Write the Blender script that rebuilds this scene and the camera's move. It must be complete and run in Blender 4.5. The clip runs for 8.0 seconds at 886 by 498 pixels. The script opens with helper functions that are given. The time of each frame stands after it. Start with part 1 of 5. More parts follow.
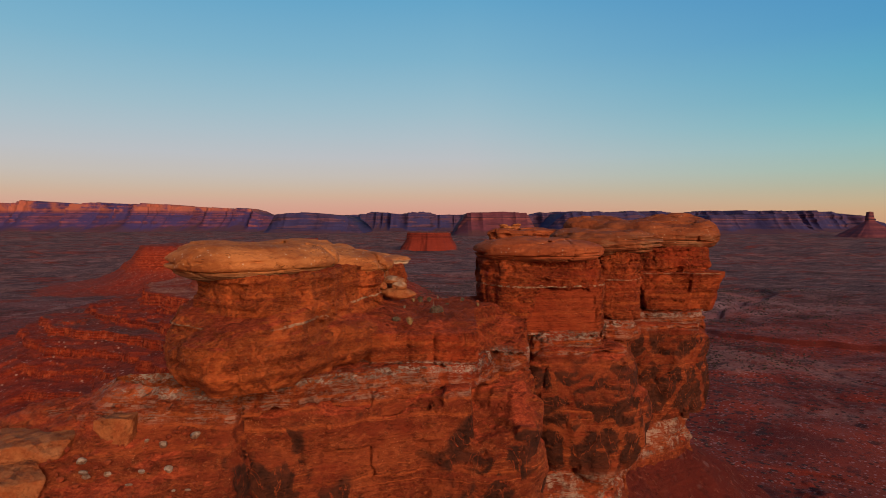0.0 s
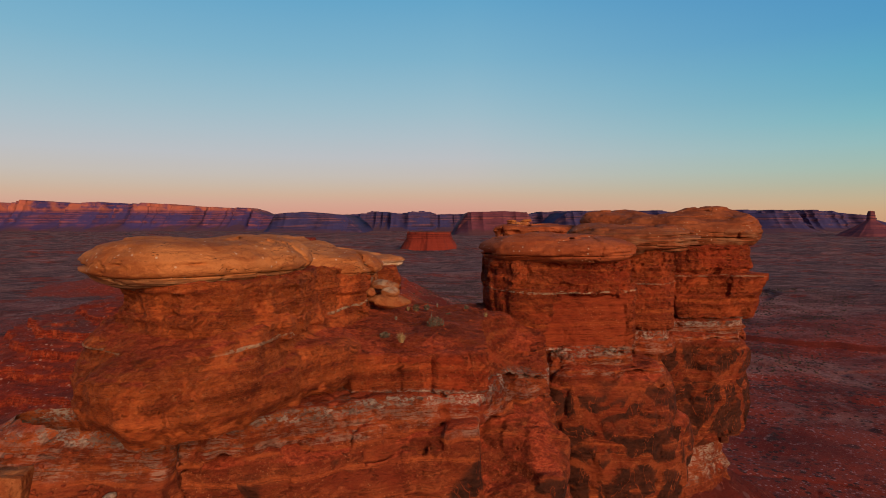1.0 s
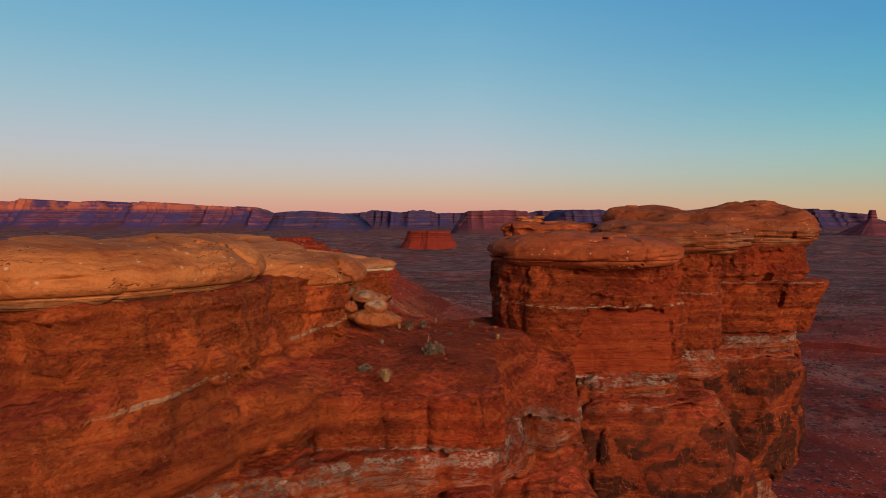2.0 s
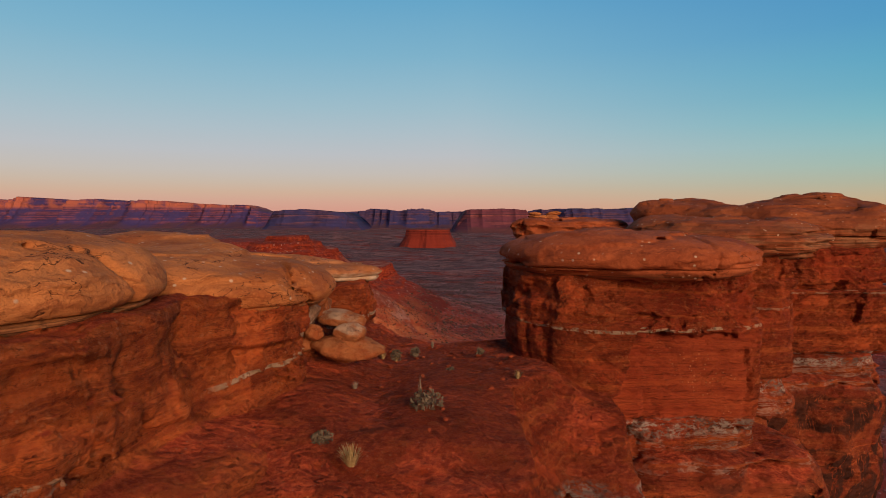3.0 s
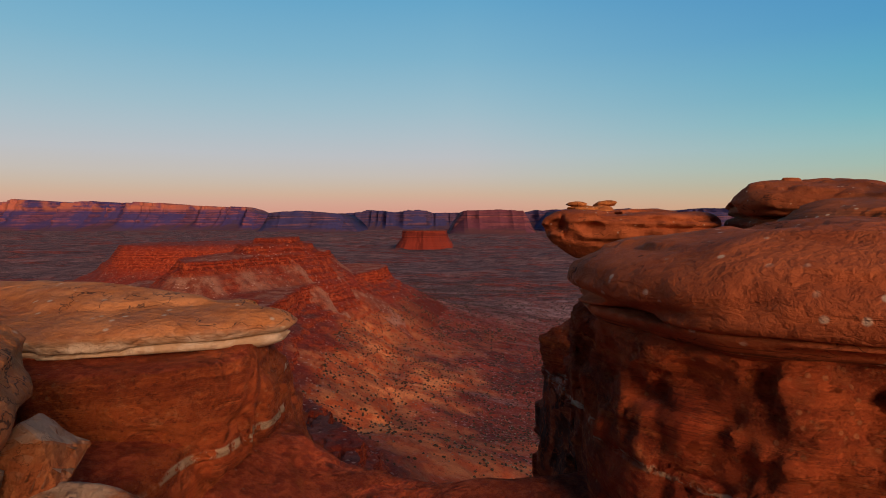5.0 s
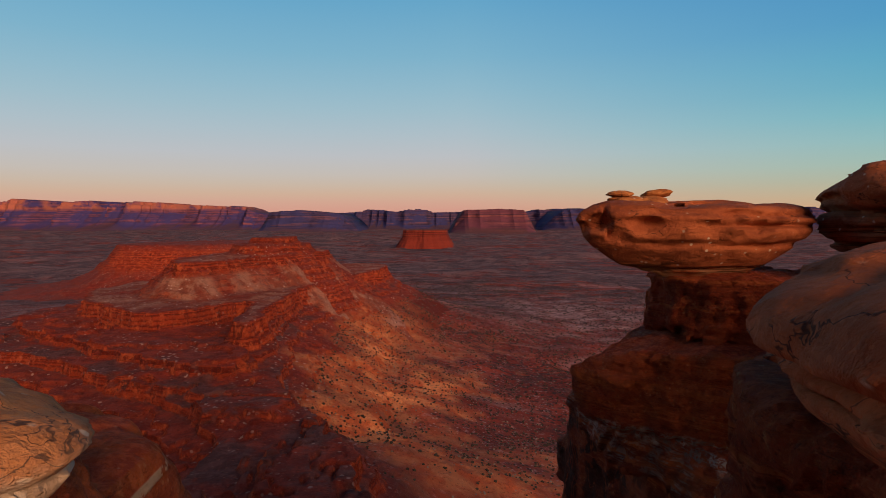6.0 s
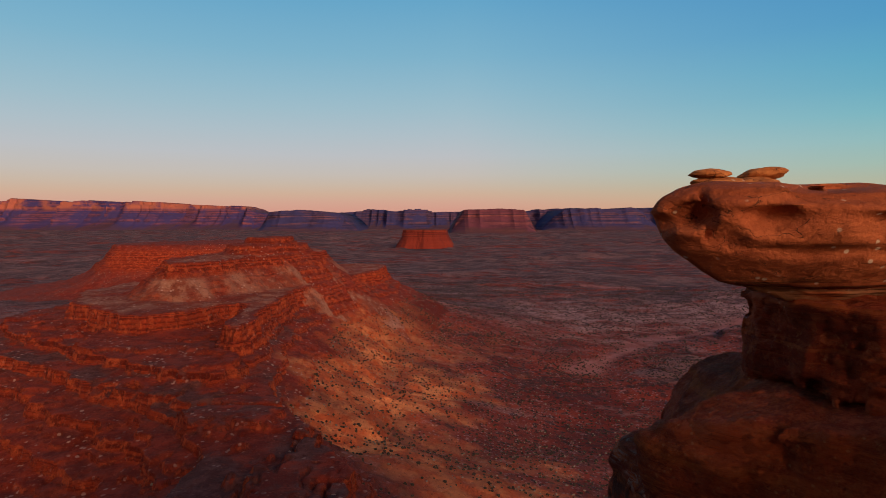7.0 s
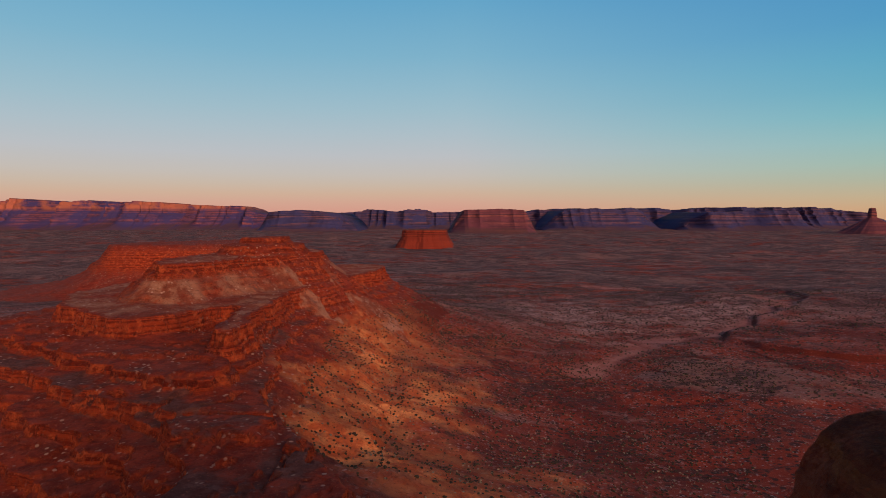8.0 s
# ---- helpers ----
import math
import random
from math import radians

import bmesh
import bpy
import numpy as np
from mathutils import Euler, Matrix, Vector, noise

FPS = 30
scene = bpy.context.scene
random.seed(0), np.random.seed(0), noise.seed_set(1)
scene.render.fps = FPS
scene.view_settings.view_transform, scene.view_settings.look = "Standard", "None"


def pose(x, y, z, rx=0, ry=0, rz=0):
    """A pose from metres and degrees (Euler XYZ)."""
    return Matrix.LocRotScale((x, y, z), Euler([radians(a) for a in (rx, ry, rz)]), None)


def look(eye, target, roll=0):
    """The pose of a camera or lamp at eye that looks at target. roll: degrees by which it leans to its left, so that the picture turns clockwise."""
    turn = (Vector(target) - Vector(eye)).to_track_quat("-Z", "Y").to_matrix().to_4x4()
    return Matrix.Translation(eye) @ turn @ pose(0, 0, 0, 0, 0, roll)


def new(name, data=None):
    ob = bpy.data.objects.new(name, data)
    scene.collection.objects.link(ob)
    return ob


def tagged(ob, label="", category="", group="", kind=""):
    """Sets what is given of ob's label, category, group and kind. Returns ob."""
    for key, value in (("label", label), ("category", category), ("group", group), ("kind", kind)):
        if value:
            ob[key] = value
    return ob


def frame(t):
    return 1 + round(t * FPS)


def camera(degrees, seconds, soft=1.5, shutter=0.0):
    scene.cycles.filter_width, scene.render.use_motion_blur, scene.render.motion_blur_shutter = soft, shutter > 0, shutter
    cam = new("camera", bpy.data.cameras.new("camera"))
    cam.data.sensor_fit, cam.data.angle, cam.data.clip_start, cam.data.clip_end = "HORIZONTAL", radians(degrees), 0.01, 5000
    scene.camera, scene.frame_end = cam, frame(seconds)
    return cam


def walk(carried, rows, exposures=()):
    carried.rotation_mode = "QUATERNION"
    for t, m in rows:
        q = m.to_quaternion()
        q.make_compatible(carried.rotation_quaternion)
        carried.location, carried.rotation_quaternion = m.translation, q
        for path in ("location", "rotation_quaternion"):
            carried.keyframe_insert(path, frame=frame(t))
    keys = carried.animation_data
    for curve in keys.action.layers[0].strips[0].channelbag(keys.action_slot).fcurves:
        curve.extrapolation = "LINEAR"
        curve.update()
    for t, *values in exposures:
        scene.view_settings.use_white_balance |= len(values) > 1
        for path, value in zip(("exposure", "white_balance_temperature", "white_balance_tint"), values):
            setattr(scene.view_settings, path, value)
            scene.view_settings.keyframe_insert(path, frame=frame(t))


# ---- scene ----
cam = camera(73.8, 8.0, soft=0.6)
METRES, EYE, TILT, LEAN, TURN = 50.0, 70.0, -2.5, 0.0, 0.0
ROWS = [
    (0.0, 0.0, 0.0, 0.0, 0.0, 0.0, -0.0),
    (0.5, -0.0001, 0.0635, -0.0006, 0.01, -0.02, 0.01),
    (1.0, -0.0001, 0.1272, -0.0012, 0.02, -0.05, 0.02),
    (1.5, -0.0001, 0.191, 0.0002, 0.04, -0.09, 0.02),
    (3.0, -0.0, 0.3837, 0.0046, -0.07, -0.29, -0.05),
    (3.5, 0.0, 0.4477, 0.0058, -0.22, -0.31, -0.03),
    (4.0, 0.0004, 0.5121, 0.0065, -0.42, -0.2, 0.03),
    (4.5, 0.0011, 0.5752, 0.0082, -0.43, -0.16, 0.11),
    (6.0, 0.0018, 0.7507, 0.0124, -0.31, -0.23, 0.19),
    (6.5, 0.0020, 0.8123, 0.0139, -0.32, -0.25, 0.17),
    (7.0, 0.0022, 0.8752, 0.0152, -0.32, -0.25, 0.17),
    (7.5, 0.0023, 0.9376, 0.0161, -0.33, -0.25, 0.16),
    (8.0, 0.0023, 0.9993, 0.0171, -0.34, -0.23, 0.14),
]
walk(cam, [(t, pose(0, 0, EYE, TILT, LEAN, TURN) @ pose(METRES * x, METRES * y, METRES * z, 90 + pitch, roll, yaw)) for t, x, y, z, yaw, pitch, roll in ROWS])

# ---- light: clear dusk, the sun low behind the camera and to its right ----
SUN_AZ, SUN_EL = radians(155), radians(18)     # azimuth from north (y) clockwise, elevation
world = bpy.data.worlds.new("dusk_sky")
scene.world = world
world.use_nodes = True
wn, wl = world.node_tree.nodes, world.node_tree.links
wn.clear()


def wnode(kind, **values):
    n = wn.new(kind)
    for key, value in values.items():
        if key in n.inputs:
            n.inputs[key].default_value = value
    return n


def sky_ramp(stops):
    r = wn.new("ShaderNodeValToRGB")
    e = r.color_ramp.elements
    while len(e) < len(stops):
        e.new(0.5)
    for el, (at, col) in zip(e, stops):
        el.position, el.color = at, (*col, 1)
    return r


def srgb(r, g, b):
    return tuple(((c / 255 + 0.055) / 1.055) ** 2.4 if c > 10 else c / 255 / 12.92 for c in (r, g, b))


coord = wn.new("ShaderNodeTexCoord")
split = wn.new("ShaderNodeSeparateXYZ")
wl.new(coord.outputs["Generated"], split.inputs[0])
# height of the view above the horizon: 0 at the horizon, 1 at 0.6 (37 degrees)
elev = wn.new("ShaderNodeMapRange")
elev.inputs["From Min"].default_value, elev.inputs["From Max"].default_value = 0.0, 0.6
wl.new(split.outputs["Z"], elev.inputs["Value"])
side = wn.new("ShaderNodeMapRange")
side.inputs["From Min"].default_value, side.inputs["From Max"].default_value = 0.04, 0.66
wl.new(split.outputs["X"], side.inputs["Value"])
west = sky_ramp([(0.0, srgb(212, 146, 134)), (0.027, srgb(213, 155, 138)), (0.052, srgb(212, 165, 145)), (0.075, srgb(208, 175, 152)), (0.1, srgb(202, 183, 166)), (0.128, srgb(197, 188, 180)),
                 (0.18, srgb(188, 191, 195)), (0.24, srgb(174, 191, 200)), (0.3, srgb(159, 189, 202)), (0.36, srgb(145, 185, 203)), (0.44, srgb(126, 178, 203)), (0.59, srgb(98, 164, 201)), (1.0, srgb(34, 56, 92))])
east = sky_ramp([(0.0, srgb(205, 158, 120)), (0.027, srgb(204, 168, 129)), (0.052, srgb(194, 176, 142)), (0.09, srgb(174, 182, 160)), (0.128, srgb(158, 187, 175)), (0.18, srgb(140, 187, 188)),
                 (0.24, srgb(116, 181, 193)), (0.3, srgb(98, 171, 194)), (0.36, srgb(86, 164, 195)), (0.44, srgb(75, 151, 195)), (0.59, srgb(61, 136, 192)), (1.0, srgb(34, 56, 92))])
for r in (west, east):
    wl.new(elev.outputs[0], r.inputs[0])
blend = wn.new("ShaderNodeMix")
blend.data_type = "RGBA"
wl.new(side.outputs[0], blend.inputs["Factor"])
wl.new(west.outputs[0], blend.inputs["A"])
wl.new(east.outputs[0], blend.inputs["B"])
# the half of the sky behind the camera carries the sunset's glow
glow = sky_ramp([(0.0, srgb(190, 98, 52)), (0.12, srgb(165, 104, 66)), (0.35, srgb(104, 88, 84)), (0.7, srgb(58, 68, 92)), (1.0, srgb(32, 50, 82))])
wl.new(elev.outputs[0], glow.inputs[0])
behind = wn.new("ShaderNodeMapRange")
behind.interpolation_type = "SMOOTHSTEP"
behind.inputs["From Min"].default_value, behind.inputs["From Max"].default_value = 0.35, -0.5
wl.new(split.outputs["Y"], behind.inputs["Value"])
dome = wn.new("ShaderNodeMix")
dome.data_type = "RGBA"
wl.new(behind.outputs[0], dome.inputs["Factor"])
wl.new(blend.outputs["Result"], dome.inputs["A"])
wl.new(glow.outputs[0], dome.inputs["B"])
nishita = wn.new("ShaderNodeTexSky")
nishita.sky_type, nishita.sun_disc, nishita.sun_elevation, nishita.sun_rotation = "NISHITA", False, SUN_EL, SUN_AZ
bg_a, bg_b, add = wn.new("ShaderNodeBackground"), wn.new("ShaderNodeBackground"), wn.new("ShaderNodeAddShader")
bg_a.inputs[1].default_value, bg_b.inputs[1].default_value = 0.975, 0.002
wl.new(dome.outputs["Result"], bg_a.inputs[0])
wl.new(nishita.outputs[0], bg_b.inputs[0])
wl.new(bg_a.outputs[0], add.inputs[0])
wl.new(bg_b.outputs[0], add.inputs[1])
wout = wn.new("ShaderNodeOutputWorld")
wl.new(add.outputs[0], wout.inputs[0])

sun = new("sun", bpy.data.lights.new("sun", "SUN"))
sun.data.energy, sun.data.angle, sun.data.color = 3.3, radians(28), (1.0, 0.59, 0.36)
to_sun = Vector((math.sin(SUN_AZ) * math.cos(SUN_EL), math.cos(SUN_AZ) * math.cos(SUN_EL), math.sin(SUN_EL)))
sun.matrix_world = look((0, -40, 120), Vector((0, -40, 120)) - to_sun)
scene.view_settings.exposure = 0.0

# ---- materials ----
class Mat:
    """A node material under construction; every node method returns a socket."""

    def __init__(self, name, rough=0.9):
        self.mat = bpy.data.materials.new(name)
        self.mat.use_nodes = True
        self.nodes, self.links = self.mat.node_tree.nodes, self.mat.node_tree.links
        self.bsdf = self.nodes["Principled BSDF"]
        self.bsdf.inputs["Roughness"].default_value = rough
        self.bsdf.inputs["Specular IOR Level"].default_value = 0.25
        self.geo = self.nodes.new("ShaderNodeNewGeometry")
        self.pos = self.geo.outputs["Position"]

    def put(self, socket, value):
        if isinstance(value, bpy.types.NodeSocket):
            self.links.new(value, socket)
        elif isinstance(value, tuple) and len(value) == 3 and socket.type == "RGBA":
            socket.default_value = (*value, 1)
        else:
            socket.default_value = value

    def noise(self, scale, detail=4, rough=0.55, vec=None, stretch=None, distort=0.0):
        v = vec or self.pos
        if stretch:
            m = self.nodes.new("ShaderNodeMapping")
            self.put(m.inputs["Vector"], v)
            m.inputs["Scale"].default_value = stretch
            v = m.outputs[0]
        n = self.nodes.new("ShaderNodeTexNoise")
        self.put(n.inputs["Vector"], v)
        n.inputs["Scale"].default_value, n.inputs["Detail"].default_value = scale, detail
        n.inputs["Roughness"].default_value, n.inputs["Distortion"].default_value = rough, distort
        return n.outputs["Fac"]

    def cells(self, scale, feature="F1", out="Distance", vec=None):
        n = self.nodes.new("ShaderNodeTexVoronoi")
        n.feature = feature
        self.put(n.inputs["Vector"], vec or self.pos)
        n.inputs["Scale"].default_value = scale
        return n.outputs[out]

    def facets(self, scale, vec=None):
        """Small broken faces, each tilted its own way: height and a value for each."""
        n = self.nodes.new("ShaderNodeTexVoronoi")
        v = vec or self.pos
        self.put(n.inputs["Vector"], v)
        n.inputs["Scale"].default_value = scale
        off = self.nodes.new("ShaderNodeVectorMath")
        off.operation = "SUBTRACT"
        self.put(off.inputs[0], v)
        self.put(off.inputs[1], n.outputs["Position"])
        tilt = self.nodes.new("ShaderNodeVectorMath")
        tilt.operation = "SUBTRACT"
        self.put(tilt.inputs[0], n.outputs["Color"])
        tilt.inputs[1].default_value = (0.5, 0.5, 0.5)
        dot = self.nodes.new("ShaderNodeVectorMath")
        dot.operation = "DOT_PRODUCT"
        self.put(dot.inputs[0], off.outputs[0])
        self.put(dot.inputs[1], tilt.outputs[0])
        return dot.outputs["Value"], self.axis("X", n.outputs["Color"])

    def warped(self, amount, stretch=(1.0, 1.0, 1.6)):
        """The position, bent by noise."""
        n = self.nodes.new("ShaderNodeTexNoise")
        self.put(n.inputs["Vector"], self.pos)
        n.inputs["Scale"].default_value, n.inputs["Detail"].default_value = 1.1, 4
        v = self.nodes.new("ShaderNodeVectorMath")
        v.operation = "MULTIPLY_ADD"
        self.put(v.inputs[0], n.outputs["Color"])
        v.inputs[1].default_value = (amount,) * 3
        self.put(v.inputs[2], self.pos)
        k = self.nodes.new("ShaderNodeVectorMath")
        k.operation = "MULTIPLY"
        self.put(k.inputs[0], v.outputs[0])
        k.inputs[1].default_value = stretch
        return k.outputs[0]

    def math(self, op, a, b=0.0, clamp=False):
        n = self.nodes.new("ShaderNodeMath")
        n.operation, n.use_clamp = op, clamp
        self.put(n.inputs[0], a)
        self.put(n.inputs[1], b)
        return n.outputs[0]

    def ramp(self, value, lo, hi, a=0.0, b=1.0):
        n = self.nodes.new("ShaderNodeMapRange")
        n.interpolation_type = "SMOOTHSTEP"
        self.put(n.inputs["Value"], value)
        for key, val in (("From Min", lo), ("From Max", hi), ("To Min", a), ("To Max", b)):
            n.inputs[key].default_value = val
        return n.outputs[0]

    def mix(self, fac, a, b, mode="MIX"):
        n = self.nodes.new("ShaderNodeMix")
        n.data_type, n.blend_type = "RGBA", mode
        self.put(n.inputs["Factor"], fac)
        self.put(n.inputs["A"], a)
        self.put(n.inputs["B"], b)
        return n.outputs["Result"]

    def axis(self, name, socket=None):
        n = self.nodes.new("ShaderNodeSeparateXYZ")
        self.put(n.inputs[0], socket or self.pos)
        return n.outputs[name]

    def band(self, z, centre, half, soft):
        """1 within half of centre, fading over soft."""
        d = self.math("ABSOLUTE", self.math("SUBTRACT", z, centre))
        return self.ramp(d, half, half + soft, 1.0, 0.0)

    def finish(self, colour, bumps=()):
        """bumps: (height socket, strength, metres)."""
        self.put(self.bsdf.inputs["Base Color"], colour)
        normal = None
        for height, strength, dist in bumps:
            b = self.nodes.new("ShaderNodeBump")
            b.inputs["Strength"].default_value, b.inputs["Distance"].default_value = strength, dist
            self.put(b.inputs["Height"], height)
            if normal:
                self.put(b.inputs["Normal"], normal)
            normal = b.outputs[0]
        if normal:
            self.put(self.bsdf.inputs["Normal"], normal)
        return self.mat


def cap_stone(name, low, high, much, inked=0.95, dark=(0.38, 0.132, 0.040), light=(0.53, 0.228, 0.080), bleach=0.0):
    """low, high: levels between which the pale foot fades out."""
    m = Mat(name, 0.85)
    z = m.axis("Z")
    big = m.noise(0.45, 5, 0.6)
    fine = m.noise(5.0, 6, 0.7)
    swirl = m.noise(1.0, 6, 0.62, vec=m.warped(1.1, (0.45, 0.45, 3.4)), distort=0.5)
    c = m.mix(m.ramp(big, 0.35, 0.65), dark, light)
    c = m.mix(m.ramp(swirl, 0.50, 0.62, 0, 0.42), c, (0.24, 0.060, 0.022))
    c = m.mix(m.ramp(swirl, 0.47, 0.38, 0, 0.45), c, tuple(min(v * 1.25, 0.8) for v in light))
    c = m.mix(m.ramp(fine, 0.54, 0.70, 0, 0.5), c, tuple(min(v * 1.2, 0.8) for v in light))
    c = m.mix(m.ramp(m.noise(9.0, 5, 0.75), 0.58, 0.70, 0, 0.4), c, (0.20, 0.055, 0.020))
    lamina = m.noise(1.0, 5, 0.72, vec=m.warped(0.8, (0.4, 0.4, 10.0)))
    c = m.mix(m.ramp(lamina, 0.52, 0.62, 0, 0.3), c, (0.22, 0.055, 0.022))
    speck = m.noise(20.0, 3, 0.6)
    c = m.mix(m.ramp(speck, 0.57, 0.70, 0, 0.3), c, (0.20, 0.055, 0.020))
    c = m.mix(m.ramp(speck, 0.42, 0.33, 0, 0.35), c, tuple(min(v * 1.3, 0.8) for v in light))
    # hairline cracks along the cross-bedding
    crack = m.math("ABSOLUTE", m.math("SUBTRACT", m.noise(0.8, 5, 0.55, vec=m.warped(0.8, (0.7, 0.7, 2.2))), 0.5))
    crack = m.math("MULTIPLY", m.ramp(crack, 0.008, 0.001), m.ramp(m.noise(0.6, 3), 0.50, 0.56))
    c = m.mix(m.math("MULTIPLY", crack, 0.9), c, (0.06, 0.022, 0.012))
    # pale, thinly layered foot of the slab
    pale = m.noise(0.5, 5, 0.65, stretch=(1, 1, 3))
    foot = m.math("MULTIPLY", m.ramp(z, low, high, 1, 0), m.ramp(pale, 0.56 - 0.25 * much, 0.68 - 0.25 * much))
    c = m.mix(m.math("MULTIPLY", foot, much), c, (0.54, 0.41, 0.25))
    thin = m.noise(1.0, 5, 0.75, stretch=(0.25, 0.25, 17.0), distort=0.3)
    lines = m.math("MULTIPLY", m.ramp(thin, 0.49, 0.56), m.ramp(z, low + 0.25, high + 0.1, inked, 0.0))
    c = m.mix(lines, c, (0.085, 0.040, 0.018))
    if bleach:
        c = m.mix(m.math("MULTIPLY", m.ramp(m.noise(0.7, 6, 0.7), 0.36, 0.54), m.ramp(z, 67.35, 67.55, bleach, 0.1)), c, m.mix(m.ramp(m.noise(3.0, 5), 0.4, 0.6), (0.46, 0.33, 0.22), (0.60, 0.52, 0.42)))
    # lichen specks and bleached spots
    spots = m.math("MULTIPLY", m.ramp(m.cells(3.6), 0.20, 0.09), m.ramp(m.noise(0.9, 4), 0.48, 0.56))
    c = m.mix(m.math("MULTIPLY", spots, 0.8), c, (0.64, 0.55, 0.43))
    return m.finish(c, [(swirl, 1.0, 0.12), (m.noise(2.0, 7, 0.64), 0.8, 0.16), (lines, -0.9, 0.09), (lamina, -0.8, 0.035), (crack, -1.0, 0.10), (fine, 0.8, 0.05)])


def red_rock():
    m = Mat("red_siltstone", 0.92)
    wob = m.noise(0.22, 3)
    z = m.math("ADD", m.axis("Z"), m.math("MULTIPLY", m.math("SUBTRACT", wob, 0.5), 0.6))
    dip = m.math("ADD", z, m.ramp(m.axis("Y"), 31, 34.5, 0.33, 0.0))
    big = m.noise(0.35, 5, 0.6)
    fine = m.noise(4.5, 7, 0.72)
    layer = m.noise(1.0, 6, 0.65, stretch=(0.22, 0.22, 3.6), distort=0.4)
    thin = m.noise(1.0, 5, 0.7, stretch=(0.8, 0.8, 9.0), distort=1.1)
    broken, shade = m.facets(1.5, m.warped(0.5, (1.0, 1.0, 1.3)))
    chips, tone = m.facets(4.6, m.warped(0.35, (1.0, 1.0, 1.7)))
    # some stretches are smooth clean faces, others crumbling
    crumble = m.ramp(m.noise(0.42, 5, 0.62, distort=0.6), 0.40, 0.54, 0.35, 1.0)
    # the fresh break below the broken-off sheet is clean
    brk = m.math("SUBTRACT", m.axis("X"), m.math("ADD", 4.75, m.math("MULTIPLY", m.math("SUBTRACT", m.axis("Z"), 63.0), 0.52)))
    fresh = m.math("MULTIPLY", m.ramp(brk, -0.1, 0.25), m.math("MULTIPLY", m.ramp(m.axis("Z"), 65.7, 65.95, 1, 0), m.math("MULTIPLY", m.ramp(m.axis("Z"), 62.95, 63.1), m.math("MULTIPLY", m.ramp(m.axis("X"), 9.8, 10.3, 1, 0), m.ramp(m.axis("Y"), 38.6, 39.2, 1, 0)))))
    crumble = m.math("MULTIPLY", crumble, m.math("MULTIPLY", m.math("SUBTRACT", 1.0, m.math("MULTIPLY", fresh, 0.8)), m.ramp(m.axis("Z"), 61.4, 62.2, 0.8, 1.0)))
    c = m.mix(m.ramp(big, 0.36, 0.64), (0.32, 0.046, 0.015), (0.46, 0.098, 0.029))
    c = m.mix(m.math("MULTIPLY", fresh, 0.75), c, m.mix(m.ramp(layer, 0.4, 0.6), (0.21, 0.036, 0.014), (0.30, 0.060, 0.021)))
    # the beds below the ledge are a deeper brown-red
    c = m.mix(m.ramp(z, 61.6, 62.6, 0.9, 0.0), c, m.mix(m.ramp(big, 0.36, 0.64), (0.175, 0.032, 0.013), (0.29, 0.074, 0.026)))
    # the left wall's bed is more orange; the light it catches is painted in
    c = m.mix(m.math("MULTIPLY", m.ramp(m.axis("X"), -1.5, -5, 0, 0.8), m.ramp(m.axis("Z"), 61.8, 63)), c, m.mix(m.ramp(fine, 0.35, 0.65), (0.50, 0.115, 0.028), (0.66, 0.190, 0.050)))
    c = m.mix(m.ramp(layer, 0.48, 0.62, 0, 0.4), c, (0.22, 0.034, 0.015))
    c = m.mix(m.math("MULTIPLY", crumble, m.ramp(shade, 0.55, 0.95, 0, 0.45)), c, (0.22, 0.032, 0.015))
    c = m.mix(m.math("MULTIPLY", crumble, m.ramp(tone, 0.6, 1.0, 0, 0.5)), c, (0.56, 0.160, 0.058))
    c = m.mix(m.math("MULTIPLY", crumble, m.ramp(fine, 0.55, 0.70, 0, 0.8)), c, (0.62, 0.24, 0.100))
    c = m.mix(m.ramp(m.noise(1.7, 6, 0.72, stretch=(1, 1, 2.5)), 0.55, 0.66, 0, 0.6), c, (0.15, 0.022, 0.010))
    # dark flecks painted for the shade in small crevices
    c = m.mix(m.math("MULTIPLY", crumble, m.ramp(m.noise(8.0, 5, 0.78, stretch=(1, 1, 1.8)), 0.55, 0.65, 0, 0.65)), c, (0.085, 0.014, 0.008))
    speck = m.noise(24.0, 3, 0.6)
    c = m.mix(m.math("MULTIPLY", crumble, m.ramp(speck, 0.57, 0.68, 0, 0.4)), c, (0.085, 0.015, 0.008))
    c = m.mix(m.math("MULTIPLY", crumble, m.ramp(speck, 0.43, 0.33, 0, 0.4)), c, (0.66, 0.20, 0.070))
    # crisp beds of slightly different red
    strata = m.nodes.new("ShaderNodeTexNoise")
    strata.noise_dimensions = "1D"
    m.put(strata.inputs["W"], m.math("ADD", dip, m.math("MULTIPLY", m.noise(0.9, 5, 0.6), 0.35)))
    strata.inputs["Scale"].default_value, strata.inputs["Detail"].default_value, strata.inputs["Roughness"].default_value = 2.6, 6, 0.72
    strata = strata.outputs["Fac"]
    c = m.mix(m.math("MULTIPLY", m.ramp(strata, 0.53, 0.60), m.ramp(crumble, 0.2, 1.0, 0.12, 0.42)), c, (0.17, 0.023, 0.010))
    c = m.mix(m.math("MULTIPLY", m.ramp(strata, 0.45, 0.38), m.ramp(crumble, 0.2, 1.0, 0.15, 0.6)), c, (0.64, 0.165, 0.048))
    crumbs = m.math("MULTIPLY", m.ramp(m.cells(7.0), 0.26, 0.14), m.ramp(m.noise(0.7, 5, 0.65), 0.50, 0.60))
    c = m.mix(m.math("MULTIPLY", crumbs, 0.55), c, (0.60, 0.26, 0.115))
